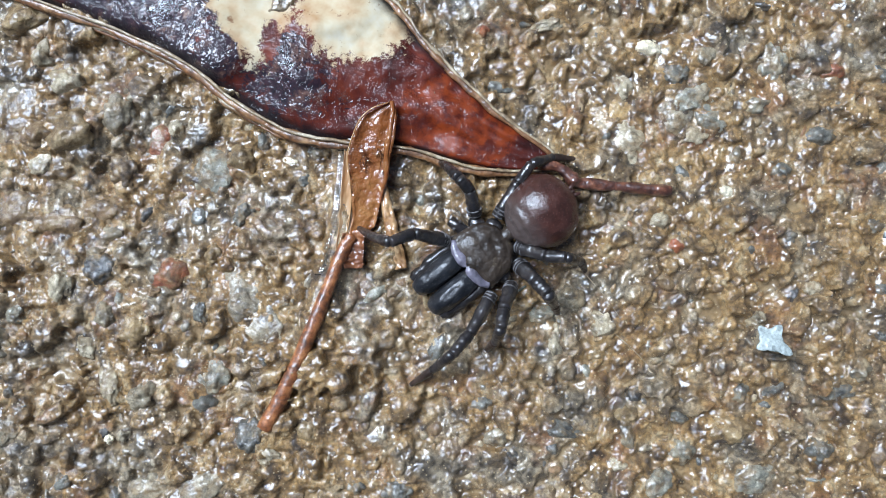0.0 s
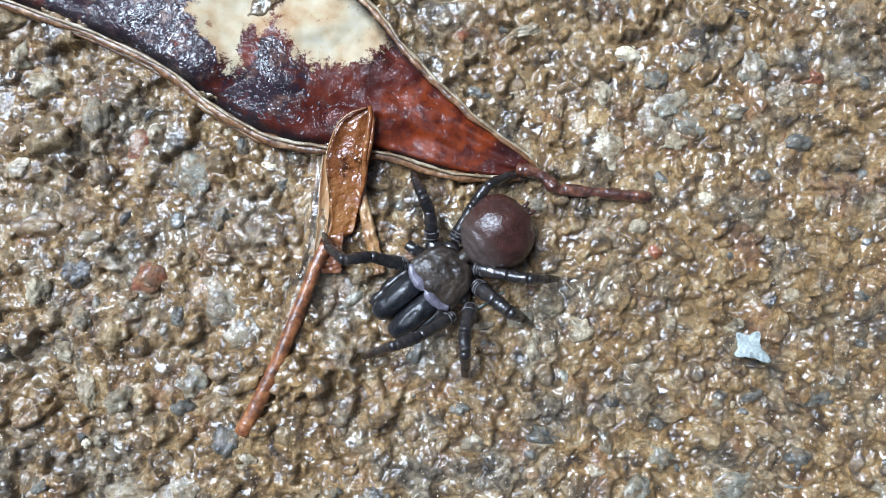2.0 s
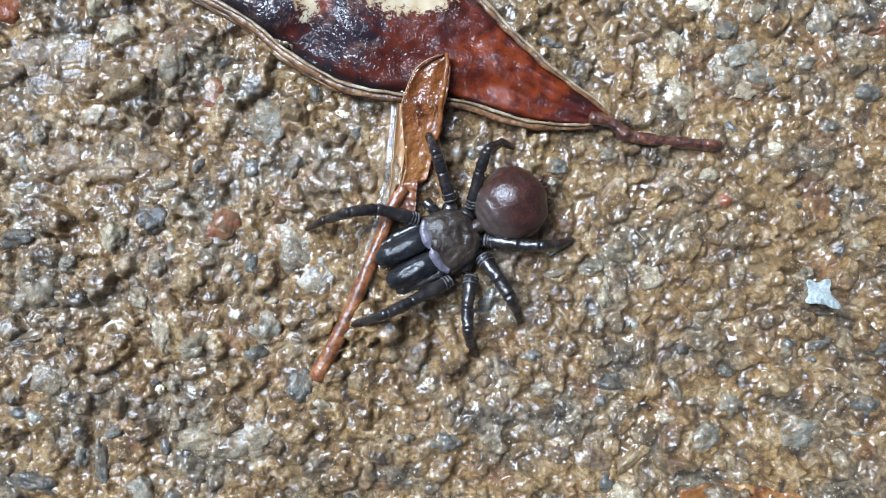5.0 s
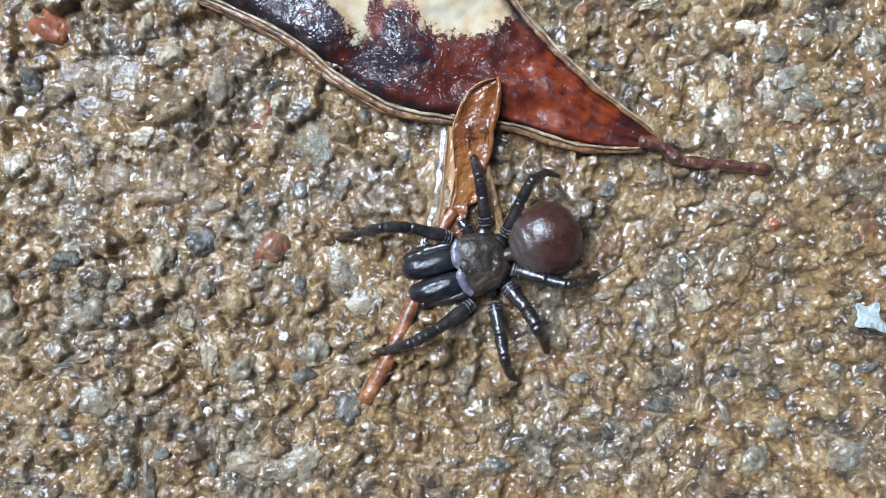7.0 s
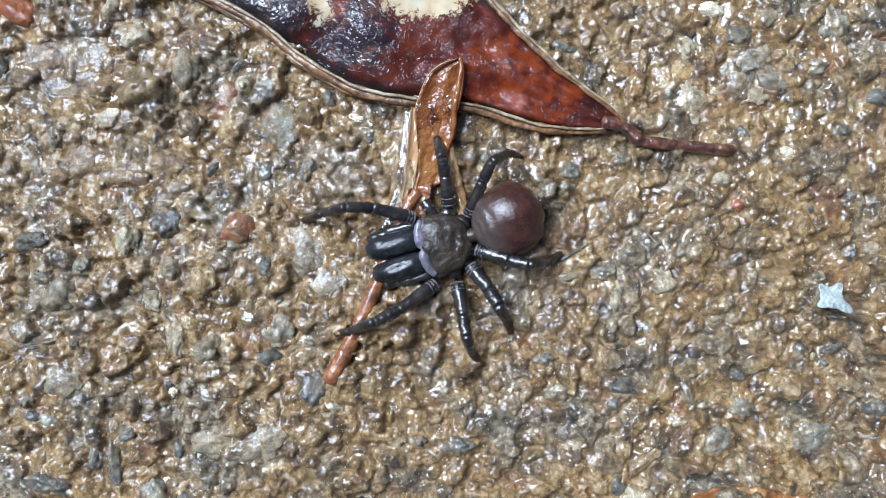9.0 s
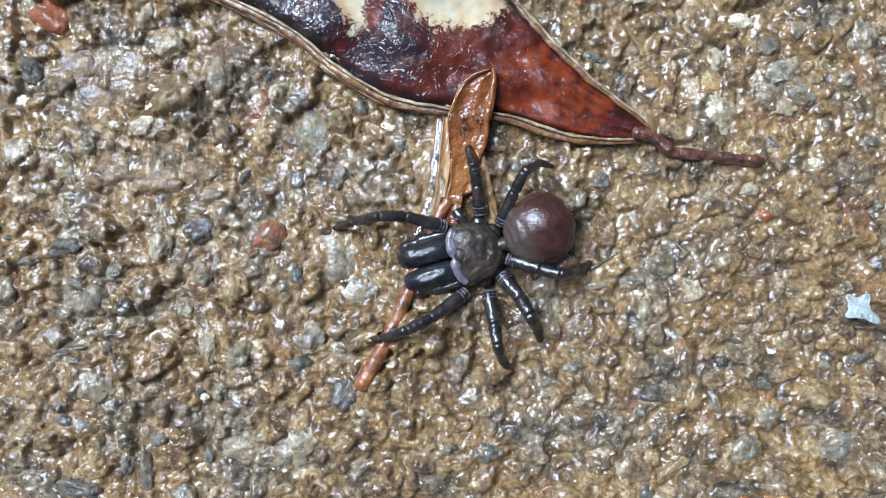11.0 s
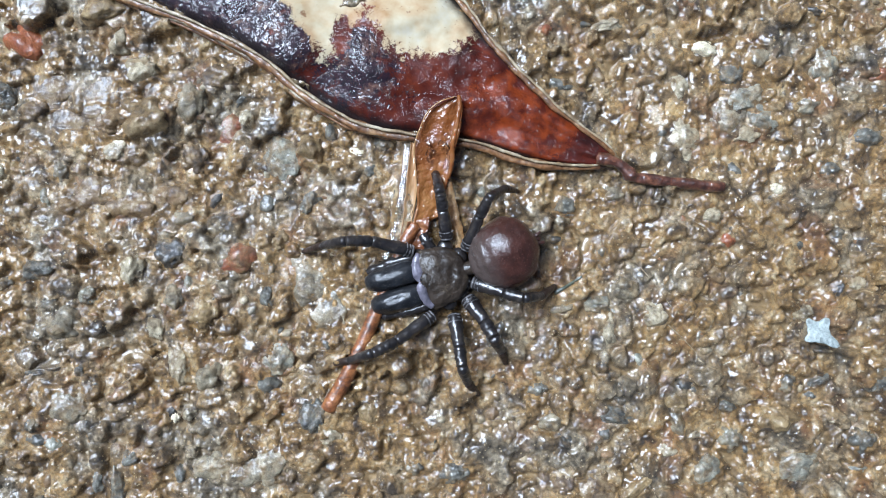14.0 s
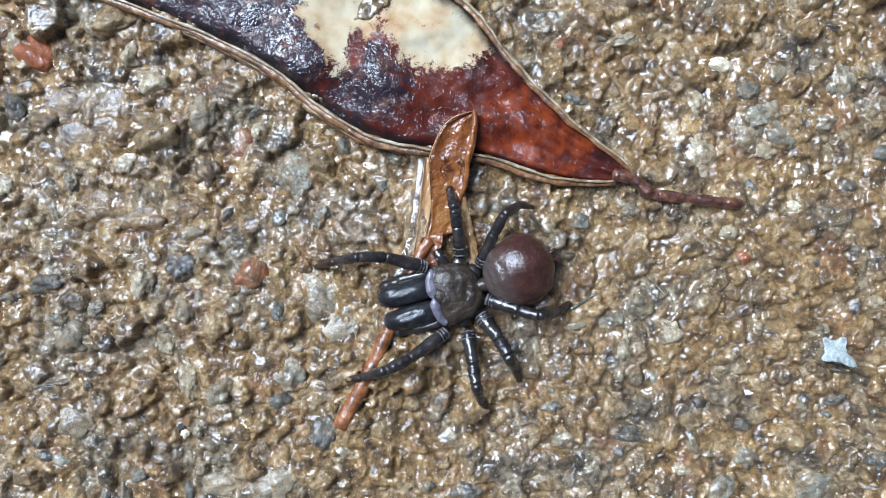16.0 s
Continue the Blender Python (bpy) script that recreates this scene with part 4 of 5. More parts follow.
for side in (1, -1):
    for x, y, z, r in ((2.12, 0.20, 0.96, 0.11), (2.00, 0.50, 0.88, 0.10), (1.55, 0.56, 0.98, 0.09)):
        part("eye", ball(lambda d: at_mm(x, side * y, z) + d * r / 1000, 2), BLACK, carapace)

    def jaw_shape(d):
        rho = max(math.hypot(d.y, d.z), 1e-4)
        fx, wide = abs(d.x) ** 0.62 * (1 if d.x > 0 else -1), rho ** 0.55 / rho
        lump = 1 + 0.08 * noise.noise(d * 2.4 + Vector((side * 4.0, 0, 0)))
        taper = 1 - 0.07 * fx - 0.10 * max(0, fx - 0.55)
        return at_mm(4.85 + 2.75 * fx, side * (1.15 + 0.02 * fx) + 1.16 * taper * d.y * wide * lump, -0.25 - 0.25 * fx - 0.35 * fx * fx + 1.15 * taper * lump * d.z * wide)

    jaw = ball(jaw_shape, 5)
    jaw = part("chelicera", jaw, BLACK, spider, "glossy black jaw")
    fang = [at_mm(7.0, side * 1.3, -1.0), at_mm(7.35, side * 1.15, -1.4), at_mm(7.1, side * 0.8, -1.8), at_mm(6.4, side * 0.5, -1.9)]
    part("fang", rod(curve_through(fang, 5), lambda t: 0.00036 * (1 - 0.85 * t), 10), BLACK, jaw)
    palp = [at_mm(1.9, side * 2.3, -0.8), at_mm(3.4, side * 2.5, -0.6), at_mm(5.0, side * 2.45, -0.9), at_mm(6.2, side * 2.35, -1.0), at_mm(7.1, side * 2.2, -1.2)]
    part("pedipalp", rod(curve_through(palp, 8), lambda t: 0.00052 * (1 - 0.15 * t + 0.16 * math.sin(t * 17)), 12, 1.0, side, 0.22), LEGSKIN, spider)


def abdomen_shape(d):
    fold = sum(deep * math.exp(-((d.x - at - 0.10 * d.y * d.y) / wide) ** 2) for at, deep, wide in ((0.42, 0.030, 0.07), (0.66, 0.035, 0.06), (0.84, 0.03, 0.05)))
    r = 1 + 0.06 * noise.noise(d * 1.7) + 0.022 * noise.noise(d * 5) - fold * max(0.0, d.z + 0.3)
    return at_mm(-3.75 + 3.5 * d.x * r, 3.4 * d.y * r * (1 - 0.10 * d.x), 0.25 + (2.55 - 0.45 * d.x) * d.z * r)


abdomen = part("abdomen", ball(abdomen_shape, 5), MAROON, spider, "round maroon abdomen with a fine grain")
for y, l in ((-0.3, 0.65), (0.3, 0.65), (0.0, 0.35)):
    spin = [at_mm(-7.0, y, -0.2), at_mm(-7.3 - l * 0.4, y * 1.4, -0.1), at_mm(-7.3 - l, y * 1.8, -0.2)]
    part("spinneret", rod(curve_through(spin, 4), lambda t: 0.00026 * (1 - 0.4 * t), 10), MAROON, abdomen)
part("waist", rod(curve_through([at_mm(-2.0, 0, -0.2), at_mm(-2.6, 0, -0.1), at_mm(-3.2, 0, 0)], 4), lambda t: 0.0007, 12), SHELL, spider)


def leg_piece(length, r0, r1, seed, swell_at=0.35):
    """One piece of a leg, along x from its joint, swollen and lightly ridged, knuckled at both ends."""
    path = [at_mm(length * i / 22, 0, 0) for i in range(23)]

    def radius(t):
        waist = 0.17 * math.exp(-(t / 0.05) ** 2) + 0.10 * math.exp(-((1 - t) / 0.03) ** 2)
        return (r0 + (r1 - r0) * t) * (0.95 + 0.10 * math.exp(-((t - swell_at) / 0.32) ** 2) + 0.05 * math.exp(-((t - 0.96) / 0.05) ** 2) - waist) / 1000

    return rod(path, radius, 14, 1.0, seed, 0.17)


def spider_leg(lengths, thick, seed):
    femur, patella, tibia, foot = lengths
    leg = part("leg", leg_piece(femur, thick * 1.14, thick * 0.98, seed), LEGSKIN, spider)
    for x, w, r in ((0.05, 0.20, 1.02), (0.40, 0.16, 1.10), (0.76, 0.12, 1.17)):
        part("joint_ring", rod([at_mm(x + w * q, 0, 0) for q in (0, 0.25, 0.5, 0.75, 1)], lambda t: thick * (r + 0.07 * math.sin(math.pi * t)) / 1000, 14, 1.0, seed + x, 0.08), RING, leg, "pale joint ring")
    out = {"leg": leg}
    for name, size, a, b in (("patella", patella, 0.96, 0.92), ("tibia", tibia, 0.90, 0.74), ("foot", foot, 0.72, 0.44)):
        out[name] = part(name, leg_piece(size, thick * a, thick * b, seed + len(out)), FOOTSKIN if name == "foot" else LEGSKIN, leg, "brown foot" if name == "foot" else "")
    return out


legs = {
    "R1": spider_leg((4.32, 2.49, 3.27, 3.01), 0.58, 1),
    "R3": spider_leg((2.95, 1.7, 2.24, 2.06), 0.6, 2),
    "R4": spider_leg((3.79, 2.18, 2.87, 2.64), 0.54, 3),
    "L1": spider_leg((4.51, 2.59, 3.41, 3.14), 0.58, 4),
    "L2": spider_leg((3.29, 1.9, 2.5, 2.3), 0.62, 5),
    "L3": spider_leg((2.98, 1.72, 2.26, 2.08), 0.68, 6),
    "L4": spider_leg((3.37, 1.94, 2.55, 2.35), 0.6, 7),
}
# the stump of a lost leg, and the hips
for x, y, tx, ty in ((0.4, -2.7, 0.85, -4.3),):
    stump = part("stump", rod(curve_through([at_mm(x, y, -0.6), at_mm((x + tx) / 2, (y + ty) / 2, -0.3), at_mm(tx, ty, -0.5)], 5), lambda t: 0.00058 * (1 - 0.1 * t), 12, 1, 4, 0.2), LEGSKIN, spider, "stump of a lost leg")
    part("joint_ring", rod([at_mm(0.62, -3.5, -0.4), at_mm(0.66, -3.7, -0.4)], lambda t: 0.00062, 14), RING, stump)
for x, y in ((1.7, 2.2), (0.1, 2.6), (-1.2, 2.0), (-1.9, 1.1), (1.8, -2.2), (-0.9, -2.5), (-2.0, -1.3)):
    part("coxa", ball(lambda d: at_mm(x, y, -0.7) + Vector((d.x * 0.8, d.y * 0.95, d.z * 0.6)) / 1000, 3), LEGSKIN, spider)


# ---- the stones, last ----
def stone_mesh(seed, sub, cut=0.50, lumpy=1.0):
    """An uneven pebble of about unit size, somewhat faceted."""
    cuts = [(Vector(q).normalized(), cut + 0.4 * random.Random(seed * 31 + k).random()) for k, q in enumerate(np.random.default_rng(seed).normal(size=(8, 3)).tolist())]
    bm = bmesh.new()
    bmesh.ops.create_icosphere(bm, subdivisions=sub, radius=1)
    for v in bm.verts:
        d = v.co.normalized()
        r = 1.0 + 0.30 * noise.noise(d * 1.4 + Vector((seed * 3.7, 0, 0))) + lumpy * 0.22 * noise.noise(d * 3.3 + Vector((0, seed * 1.9, 0))) + lumpy * 0.10 * noise.noise(d * 7.5 + Vector((0, 0, seed)))
        for n, far_off in cuts:
            along = d.dot(n)
            if along > 0:
                r = min(r, (far_off + 0.12) / max(along, 0.2))
        v.co = d * r
    return bm


SHAPES = {}


def pebble_data(kind, variant, sub, tones):
    key = (kind, variant, sub, tones is STONE)
    if key not in SHAPES:
        bm = stone_mesh(variant, sub, 0.95, 0.25) if kind in ("orange", "red") else stone_mesh(variant, sub, 0.64)
        mesh = bpy.data.meshes.new("pebble")
        bm.to_mesh(mesh)
        bm.free()
        mesh.materials.append(tones[kind])
        mesh.polygons.foreach_set("use_smooth", [True] * len(mesh.polygons))
        SHAPES[key] = mesh
    return SHAPES[key]


def seat(s):
    """Where a stone sits: its pose and its half sizes in metres."""
    u, v, a, b, turn, high, kind = s
    flat = max(high * 1.25, 0.35 * 0.0561 * min(a, b))
    z = swell(u, v) + high - flat - 0.05
    return plan(u, v) + Vector((0, 0, z / 1000)), Vector((a * SQ, b * SQ, flat / 1000))


for k, s in enumerate(BARE[:PICKED]):
    where, half = seat(s)
    ob = new("pebble", pebble_data(s[6], k % 9, 4 if k < MARKED else 3, STONE if k < MARKED else DULL))
    ob.parent = ground
    ob.matrix_basis = Matrix.LocRotScale(where, Euler((0, 0, radians(s[4]))), half * 1.08)


def pile(name, stones, sub, label):
    """Stones too many to pick apart, as one mesh."""
    shapes = []
    for variant in range(14):
        bm = stone_mesh(variant + 20, sub, 0.30)
        bm.verts.ensure_lookup_table()
        shapes.append((np.array([v.co[:] for v in bm.verts]), np.array([[q.index for q in f.verts] for f in bm.faces])))
        bm.free()
    verts, faces, base = [], [], 0
    for k, s in enumerate(stones):
        where, half = seat(s)
        co, tri = shapes[k % 14]
        c, n = math.cos(radians(s[4])), math.sin(radians(s[4]))
        co = co * np.array(half) * 1.25
        verts.append(np.stack([co[:, 0] * c - co[:, 1] * n, co[:, 0] * n + co[:, 1] * c, co[:, 2]], -1) + np.array(where))
        faces.append(tri + base)
        base += len(co)
    mesh = bpy.data.meshes.new(name)
    mesh.from_pydata(np.concatenate(verts).tolist(), [], np.concatenate(faces).tolist())
    mesh.materials.append(MIXED)
    mesh.polygons.foreach_set("use_smooth", [True] * len(mesh.polygons))
    ob = new(name, mesh)
    ob.parent = ground
    return tagged(ob, label, kind="stuff")


pile("gravel", BARE[PICKED:], 2, "small mixed stones set in the cement")
sand = []
for _ in range(11000):
    u, v, r = rng.uniform(U0, U1), rng.uniform(V0, V1), rng.uniform(2.0, 5.5)
    h = slab_height(u, v)
    if h < 0.8 * float(swell(u, v)) - 0.16 or rng.random() < (u - 500) / 1600:
        continue
    sand.append((u, v, r, r * rng.uniform(0.6, 1), rng.uniform(0, 180), h - float(swell(u, v)) + 0.02 * r, "tan"))
pile("sand", sand, 1, "coarse wet sand grains in the cement")


# ---- what moves ----
def motions():
    walk(spider, [(0, mm(13.32, 0.66, 2.40, 0.0, 0.0, 217.5)),
        (1.5, mm(13.33, 0.53, 2.40, 0.0, 0.0, 217.6)),
        (1.8, mm(11.42, -1.17, 2.40, 0.0, 0.0, 219.2)),
        (2, mm(11.44, -0.94, 2.40, 0.0, 0.0, 219.6)),
        (2.2, mm(11.20, -2.33, 2.40, 0.0, 0.0, 219.9)),
        (2.5, mm(10.82, -2.59, 2.40, 0.0, 0.0, 225.7)),
        (3, mm(10.19, -2.25, 2.40, 0.0, 0.0, 236.0)),
        (3.5, mm(8.70, -1.68, 2.40, 0.0, 0.0, 241.2)),
        (3.7, mm(9.45, -1.81, 2.40, 0.0, 0.0, 238.4)),
        (5.8, mm(3.35, -2.65, 2.40, 0.0, 0.0, 195.8)),
        (16, mm(3.35, -2.65, 2.40, 0.0, 0.0, 195.8))])
    walk(abdomen, [(0, mm(-2.40, 0.00, 0.10, 0.0, 0.0, -4.6)),
        (1.5, mm(-2.40, 0.00, 0.10, 0.0, 0.0, -4.6)),
        (1.8, mm(-2.40, 0.00, 0.10, 0.0, 0.0, 1.5)),
        (2, mm(-2.40, 0.00, 0.10, 0.0, 0.0, -3.3)),
        (2.2, mm(-2.40, 0.00, 0.10, 0.0, 0.0, 9.1)),
        (2.5, mm(-2.40, 0.00, 0.10, 0.0, 0.0, 11.0)),
        (3, mm(-2.40, 0.00, 0.10, 0.0, 0.0, 4.2)),
        (3.5, mm(-2.40, 0.00, 0.10, 0.0, 0.0, -8.2)),
        (3.7, mm(-2.40, 0.00, 0.10, 0.0, 0.0, 2.4)),
        (5.8, mm(-2.40, 0.00, 0.10, 0.0, 0.0, 7.3)),
        (16, mm(-2.40, 0.00, 0.10, 0.0, 0.0, 7.3))])
    walk(legs["R1"]["leg"], [(0, mm(2.25, -3.05, -0.40, -0.0, -43.9, -49.7)),
        (1.5, mm(2.25, -3.05, -0.40, -0.0, -43.9, -49.7)),
        (1.8, mm(2.25, -3.05, -0.40, -0.0, -43.9, -63.0)),
        (2, mm(2.25, -3.05, -0.40, -0.0, -43.9, -54.6)),
        (2.2, mm(2.25, -3.05, -0.40, -0.0, -43.9, -40.0)),
        (2.5, mm(2.25, -3.05, -0.40, -0.0, -41.7, -44.8)),
        (3, mm(2.25, -3.05, -0.40, -0.0, -27.3, -40.0)),
        (3.5, mm(2.25, -3.05, -0.40, -0.0, -37.1, -37.4)),
        (3.7, mm(2.25, -3.05, -0.40, -0.0, -25.0, -58.1)),
        (5.8, mm(2.25, -3.05, -0.40, -0.0, -23.5, -29.7)),
        (16, mm(2.25, -3.05, -0.40, -0.0, -23.5, -29.7))])
    walk(legs["R1"]["patella"], [(0, mm(4.32, -0.00, 0.00, 22.7, 8.2, 28.8)),
        (1.5, mm(4.32, -0.00, 0.00, 22.7, 8.2, 28.8)),
        (1.8, mm(4.32, 0.00, 0.00, 25.0, 6.8, 31.8)),
        (2, mm(4.32, -0.00, -0.00, 16.1, 11.1, 20.2)),
        (2.2, mm(4.32, -0.00, 0.00, 8.7, 13.1, 10.8)),
        (2.5, mm(4.32, -0.00, 0.00, 30.1, 0.3, 40.8)),
        (3, mm(4.32, -0.00, 0.00, 11.0, 11.7, 23.9)),
        (3.5, mm(4.32, 0.00, 0.00, 11.1, 5.5, 16.0)),
        (3.7, mm(4.32, -0.00, -0.00, 14.2, -4.6, 31.5)),
        (5.8, mm(4.32, 0.00, -0.00, 5.6, 2.9, 13.3)),
        (16, mm(4.32, 0.00, -0.00, 5.6, 2.9, 13.3))])
    walk(legs["R1"]["tibia"], [(0, mm(6.48, 1.19, -0.35, -142.0, 84.1, -146.0)),
        (1.5, mm(6.48, 1.19, -0.35, -142.0, 84.1, -146.0)),
        (1.8, mm(6.42, 1.30, -0.30, -140.9, 83.7, -145.2)),
        (2, mm(6.61, 0.85, -0.48, -102.8, 77.6, -116.0)),
        (2.2, mm(6.70, 0.46, -0.57, -90.7, 68.3, -115.1)),
        (2.5, mm(6.21, 1.63, -0.01, 77.6, 64.1, 108.1)),
        (3, mm(6.55, 0.99, -0.50, 19.3, 60.1, 35.8)),
        (3.5, mm(6.70, 0.68, -0.24, 45.4, 77.8, 56.3)),
        (3.7, mm(6.44, 1.30, 0.20, 29.0, 59.0, 59.0)),
        (5.8, mm(6.74, 0.57, -0.12, 18.6, 59.2, 38.5)),
        (16, mm(6.74, 0.57, -0.12, 18.6, 59.2, 38.5))])
    walk(legs["R1"]["foot"], [(0, mm(6.20, 1.00, -3.61, -130.0, 73.6, -144.4)),
        (1.5, mm(6.20, 1.00, -3.61, -130.0, 73.6, -144.4)),
        (1.8, mm(6.13, 1.10, -3.55, -116.0, 70.0, -137.0)),
        (2, mm(6.31, 0.21, -3.68, -95.8, 61.3, -131.0)),
        (2.2, mm(6.19, -0.64, -3.61, -72.3, 45.7, -133.7)),
        (2.5, mm(5.76, 2.98, -2.96, 107.4, 70.2, 131.0)),
        (3, mm(7.87, 1.94, -3.34, 21.1, 67.4, 35.3)),
        (3.5, mm(7.09, 1.26, -3.44, 120.8, 81.1, 131.3)),
        (3.7, mm(7.31, 2.74, -2.60, 36.5, 54.0, 84.1)),
        (5.8, mm(8.05, 1.61, -2.94, 21.6, 58.6, 45.4)),
        (16, mm(8.05, 1.61, -2.94, 21.6, 58.6, 45.4))])
    walk(legs["R3"]["leg"], [(0, mm(-1.32, -3.29, -0.40, 0.0, -39.1, -113.4)),
        (1.5, mm(-1.32, -3.29, -0.40, 0.0, -39.1, -113.4)),
        (1.8, mm(-1.32, -3.29, -0.40, 0.0, -25.3, -120.0)),
        (2, mm(-1.32, -3.29, -0.40, 0.0, -30.2, -124.2)),
        (2.2, mm(-1.32, -3.29, -0.40, 0.0, -15.5, -112.6)),
        (2.5, mm(-1.32, -3.29, -0.40, 0.0, -12.0, -122.2)),
        (3, mm(-1.32, -3.29, -0.40, 0.0, -12.0, -139.2)),
        (3.5, mm(-1.32, -3.29, -0.40, 0.0, -15.2, -158.3)),
        (3.7, mm(-1.32, -3.29, -0.40, 0.0, -23.7, -126.9)),
        (5.8, mm(-1.32, -3.29, -0.40, 0.0, -19.4, -96.9)),
        (16, mm(-1.32, -3.29, -0.40, 0.0, -19.4, -96.9))])
    walk(legs["R3"]["patella"], [(0, mm(2.95, 0.00, 0.00, 17.9, 5.2, 24.9)),
        (1.5, mm(2.95, 0.00, 0.00, 17.9, 5.2, 24.9)),
        (1.8, mm(2.95, -0.00, 0.00, 6.6, -2.4, 13.9)),
        (2, mm(2.95, 0.00, 0.00, 8.6, -0.9, 15.0)),
        (2.2, mm(2.95, -0.00, -0.00, -0.5, -0.0, -1.9)),
        (2.5, mm(2.95, 0.00, -0.00, -0.1, 12.0, -0.3)),
        (3, mm(2.95, -0.00, 0.00, 1.2, 11.9, 5.9)),
        (3.5, mm(2.95, 0.00, 0.00, 4.3, -6.0, 15.4)),
        (3.7, mm(2.95, 0.00, -0.00, 1.7, -0.1, 3.8)),
        (5.8, mm(2.95, 0.00, 0.00, 0.4, 0.0, 1.0)),
        (16, mm(2.95, 0.00, 0.00, 0.4, 0.0, 1.0))])
    walk(legs["R3"]["tibia"], [(0, mm(4.49, 0.71, -0.15, 65.9, 72.2, 85.8)),
        (1.5, mm(4.49, 0.71, -0.15, 65.9, 72.2, 85.8)),
        (1.8, mm(4.60, 0.41, 0.07, 20.5, 64.2, 37.7)),
        (2, mm(4.59, 0.44, 0.03, 30.7, 70.3, 46.6)),
        (2.2, mm(4.65, -0.06, 0.00, -0.4, 52.4, -1.2)),
        (2.5, mm(4.61, -0.01, -0.35, 0.3, 37.0, 1.5)),
        (3, mm(4.60, 0.17, -0.35, 0.7, 37.0, 3.0)),
        (3.5, mm(4.58, 0.45, 0.18, 3.9, 54.7, 11.7)),
        (3.7, mm(4.65, 0.11, 0.00, 1.0, 64.7, 1.9)),
        (5.8, mm(4.65, 0.03, -0.00, 2.4, 58.1, 5.7)),
        (16, mm(4.65, 0.03, -0.00, 2.4, 58.1, 5.7))])
    walk(legs["R3"]["foot"], [(0, mm(4.54, 1.39, -2.28, 94.5, 68.5, 123.6)),
        (1.5, mm(4.54, 1.39, -2.28, 94.5, 68.5, 123.6)),
        (1.8, mm(5.37, 1.00, -1.94, -11.9, 83.3, -14.7)),
        (2, mm(5.11, 0.99, -2.08, 68.3, 84.8, 76.6)),
        (2.2, mm(6.01, -0.08, -1.77, -7.5, 53.9, -22.2)),
        (2.5, mm(6.40, 0.04, -1.70, -6.5, 42.1, -27.6)),
        (3, mm(6.39, 0.27, -1.70, -8.5, 41.1, -37.5)),
        (3.5, mm(5.84, 0.71, -1.65, -12.0, 53.6, -36.9)),
        (3.7, mm(5.60, 0.14, -2.02, 4.4, 81.9, 5.8)),
        (5.8, mm(5.82, 0.15, -1.90, 6.1, 67.7, 12.2)),
        (16, mm(5.82, 0.15, -1.90, 6.1, 67.7, 12.2))])
    walk(legs["R4"]["leg"], [(0, mm(-2.78, -1.86, -0.40, 0.0, -12.0, -159.0)),
        (1.5, mm(-2.78, -1.86, -0.40, 0.0, -12.0, -159.0)),
        (1.8, mm(-2.78, -1.86, -0.40, 0.0, -12.0, -163.7)),
        (2, mm(-2.78, -1.86, -0.40, 0.0, -12.0, -158.9)),
        (2.2, mm(-2.78, -1.86, -0.40, 0.0, -32.6, -129.9)),
        (2.5, mm(-2.78, -1.86, -0.40, 0.0, -36.6, -125.1)),
        (3, mm(-2.78, -1.86, -0.40, 0.0, -41.9, -128.9)),
        (3.5, mm(-2.78, -1.86, -0.40, 0.0, -43.9, -151.0)),
        (3.7, mm(-2.78, -1.86, -0.40, 0.0, -36.5, -131.2)),
        (5.8, mm(-2.78, -1.86, -0.40, 0.0, -28.5, -127.8)),
        (16, mm(-2.78, -1.86, -0.40, 0.0, -28.5, -127.8))])
    walk(legs["R4"]["patella"], [(0, mm(3.79, -0.00, 0.00, -1.0, 1.4, -4.5)),
        (1.5, mm(3.79, -0.00, 0.00, -1.0, 1.4, -4.5)),
        (1.8, mm(3.79, -0.00, 0.00, -1.1, 11.9, -5.3)),
        (2, mm(3.79, -0.00, 0.00, -1.6, -0.5, -7.7)),
        (2.2, mm(3.79, 0.00, 0.00, -0.4, 2.6, -0.6)),
        (2.5, mm(3.79, 0.00, -0.00, -0.0, 6.6, -0.0)),
        (3, mm(3.79, 0.00, 0.00, 0.0, 11.9, 0.0)),
        (3.5, mm(3.79, -0.00, 0.00, -3.6, 13.8, -4.4)),
        (3.7, mm(3.79, 0.00, 0.00, -7.4, 5.8, -10.8)),
        (5.8, mm(3.79, 0.00, 0.00, -1.7, -0.0, -3.1)),
        (16, mm(3.79, 0.00, 0.00, -1.7, -0.0, -3.1))])
    walk(legs["R4"]["tibia"], [(0, mm(5.96, -0.17, -0.05, -10.4, 42.4, -46.3)),
        (1.5, mm(5.96, -0.17, -0.05, -10.4, 42.4, -46.3)),
        (1.8, mm(5.91, -0.20, -0.45, -6.4, 31.1, -30.2)),
        (2, mm(5.95, -0.29, 0.02, -8.8, 43.8, -37.8)),
        (2.2, mm(5.96, -0.02, -0.10, -50.2, 62.0, -83.8)),
        (2.5, mm(5.95, 0.00, -0.25, -64.2, 69.3, -89.6)),
        (3, mm(5.92, 0.00, -0.45, -73.6, 56.0, -115.5)),
        (3.5, mm(5.90, -0.16, -0.52, -84.5, 62.9, -115.7)),
        (3.7, mm(5.92, -0.41, -0.22, -62.8, 55.6, -109.9)),
        (5.8, mm(5.96, -0.12, 0.00, -39.6, 64.6, -68.3)),
        (16, mm(5.96, -0.12, 0.00, -39.6, 64.6, -68.3))])
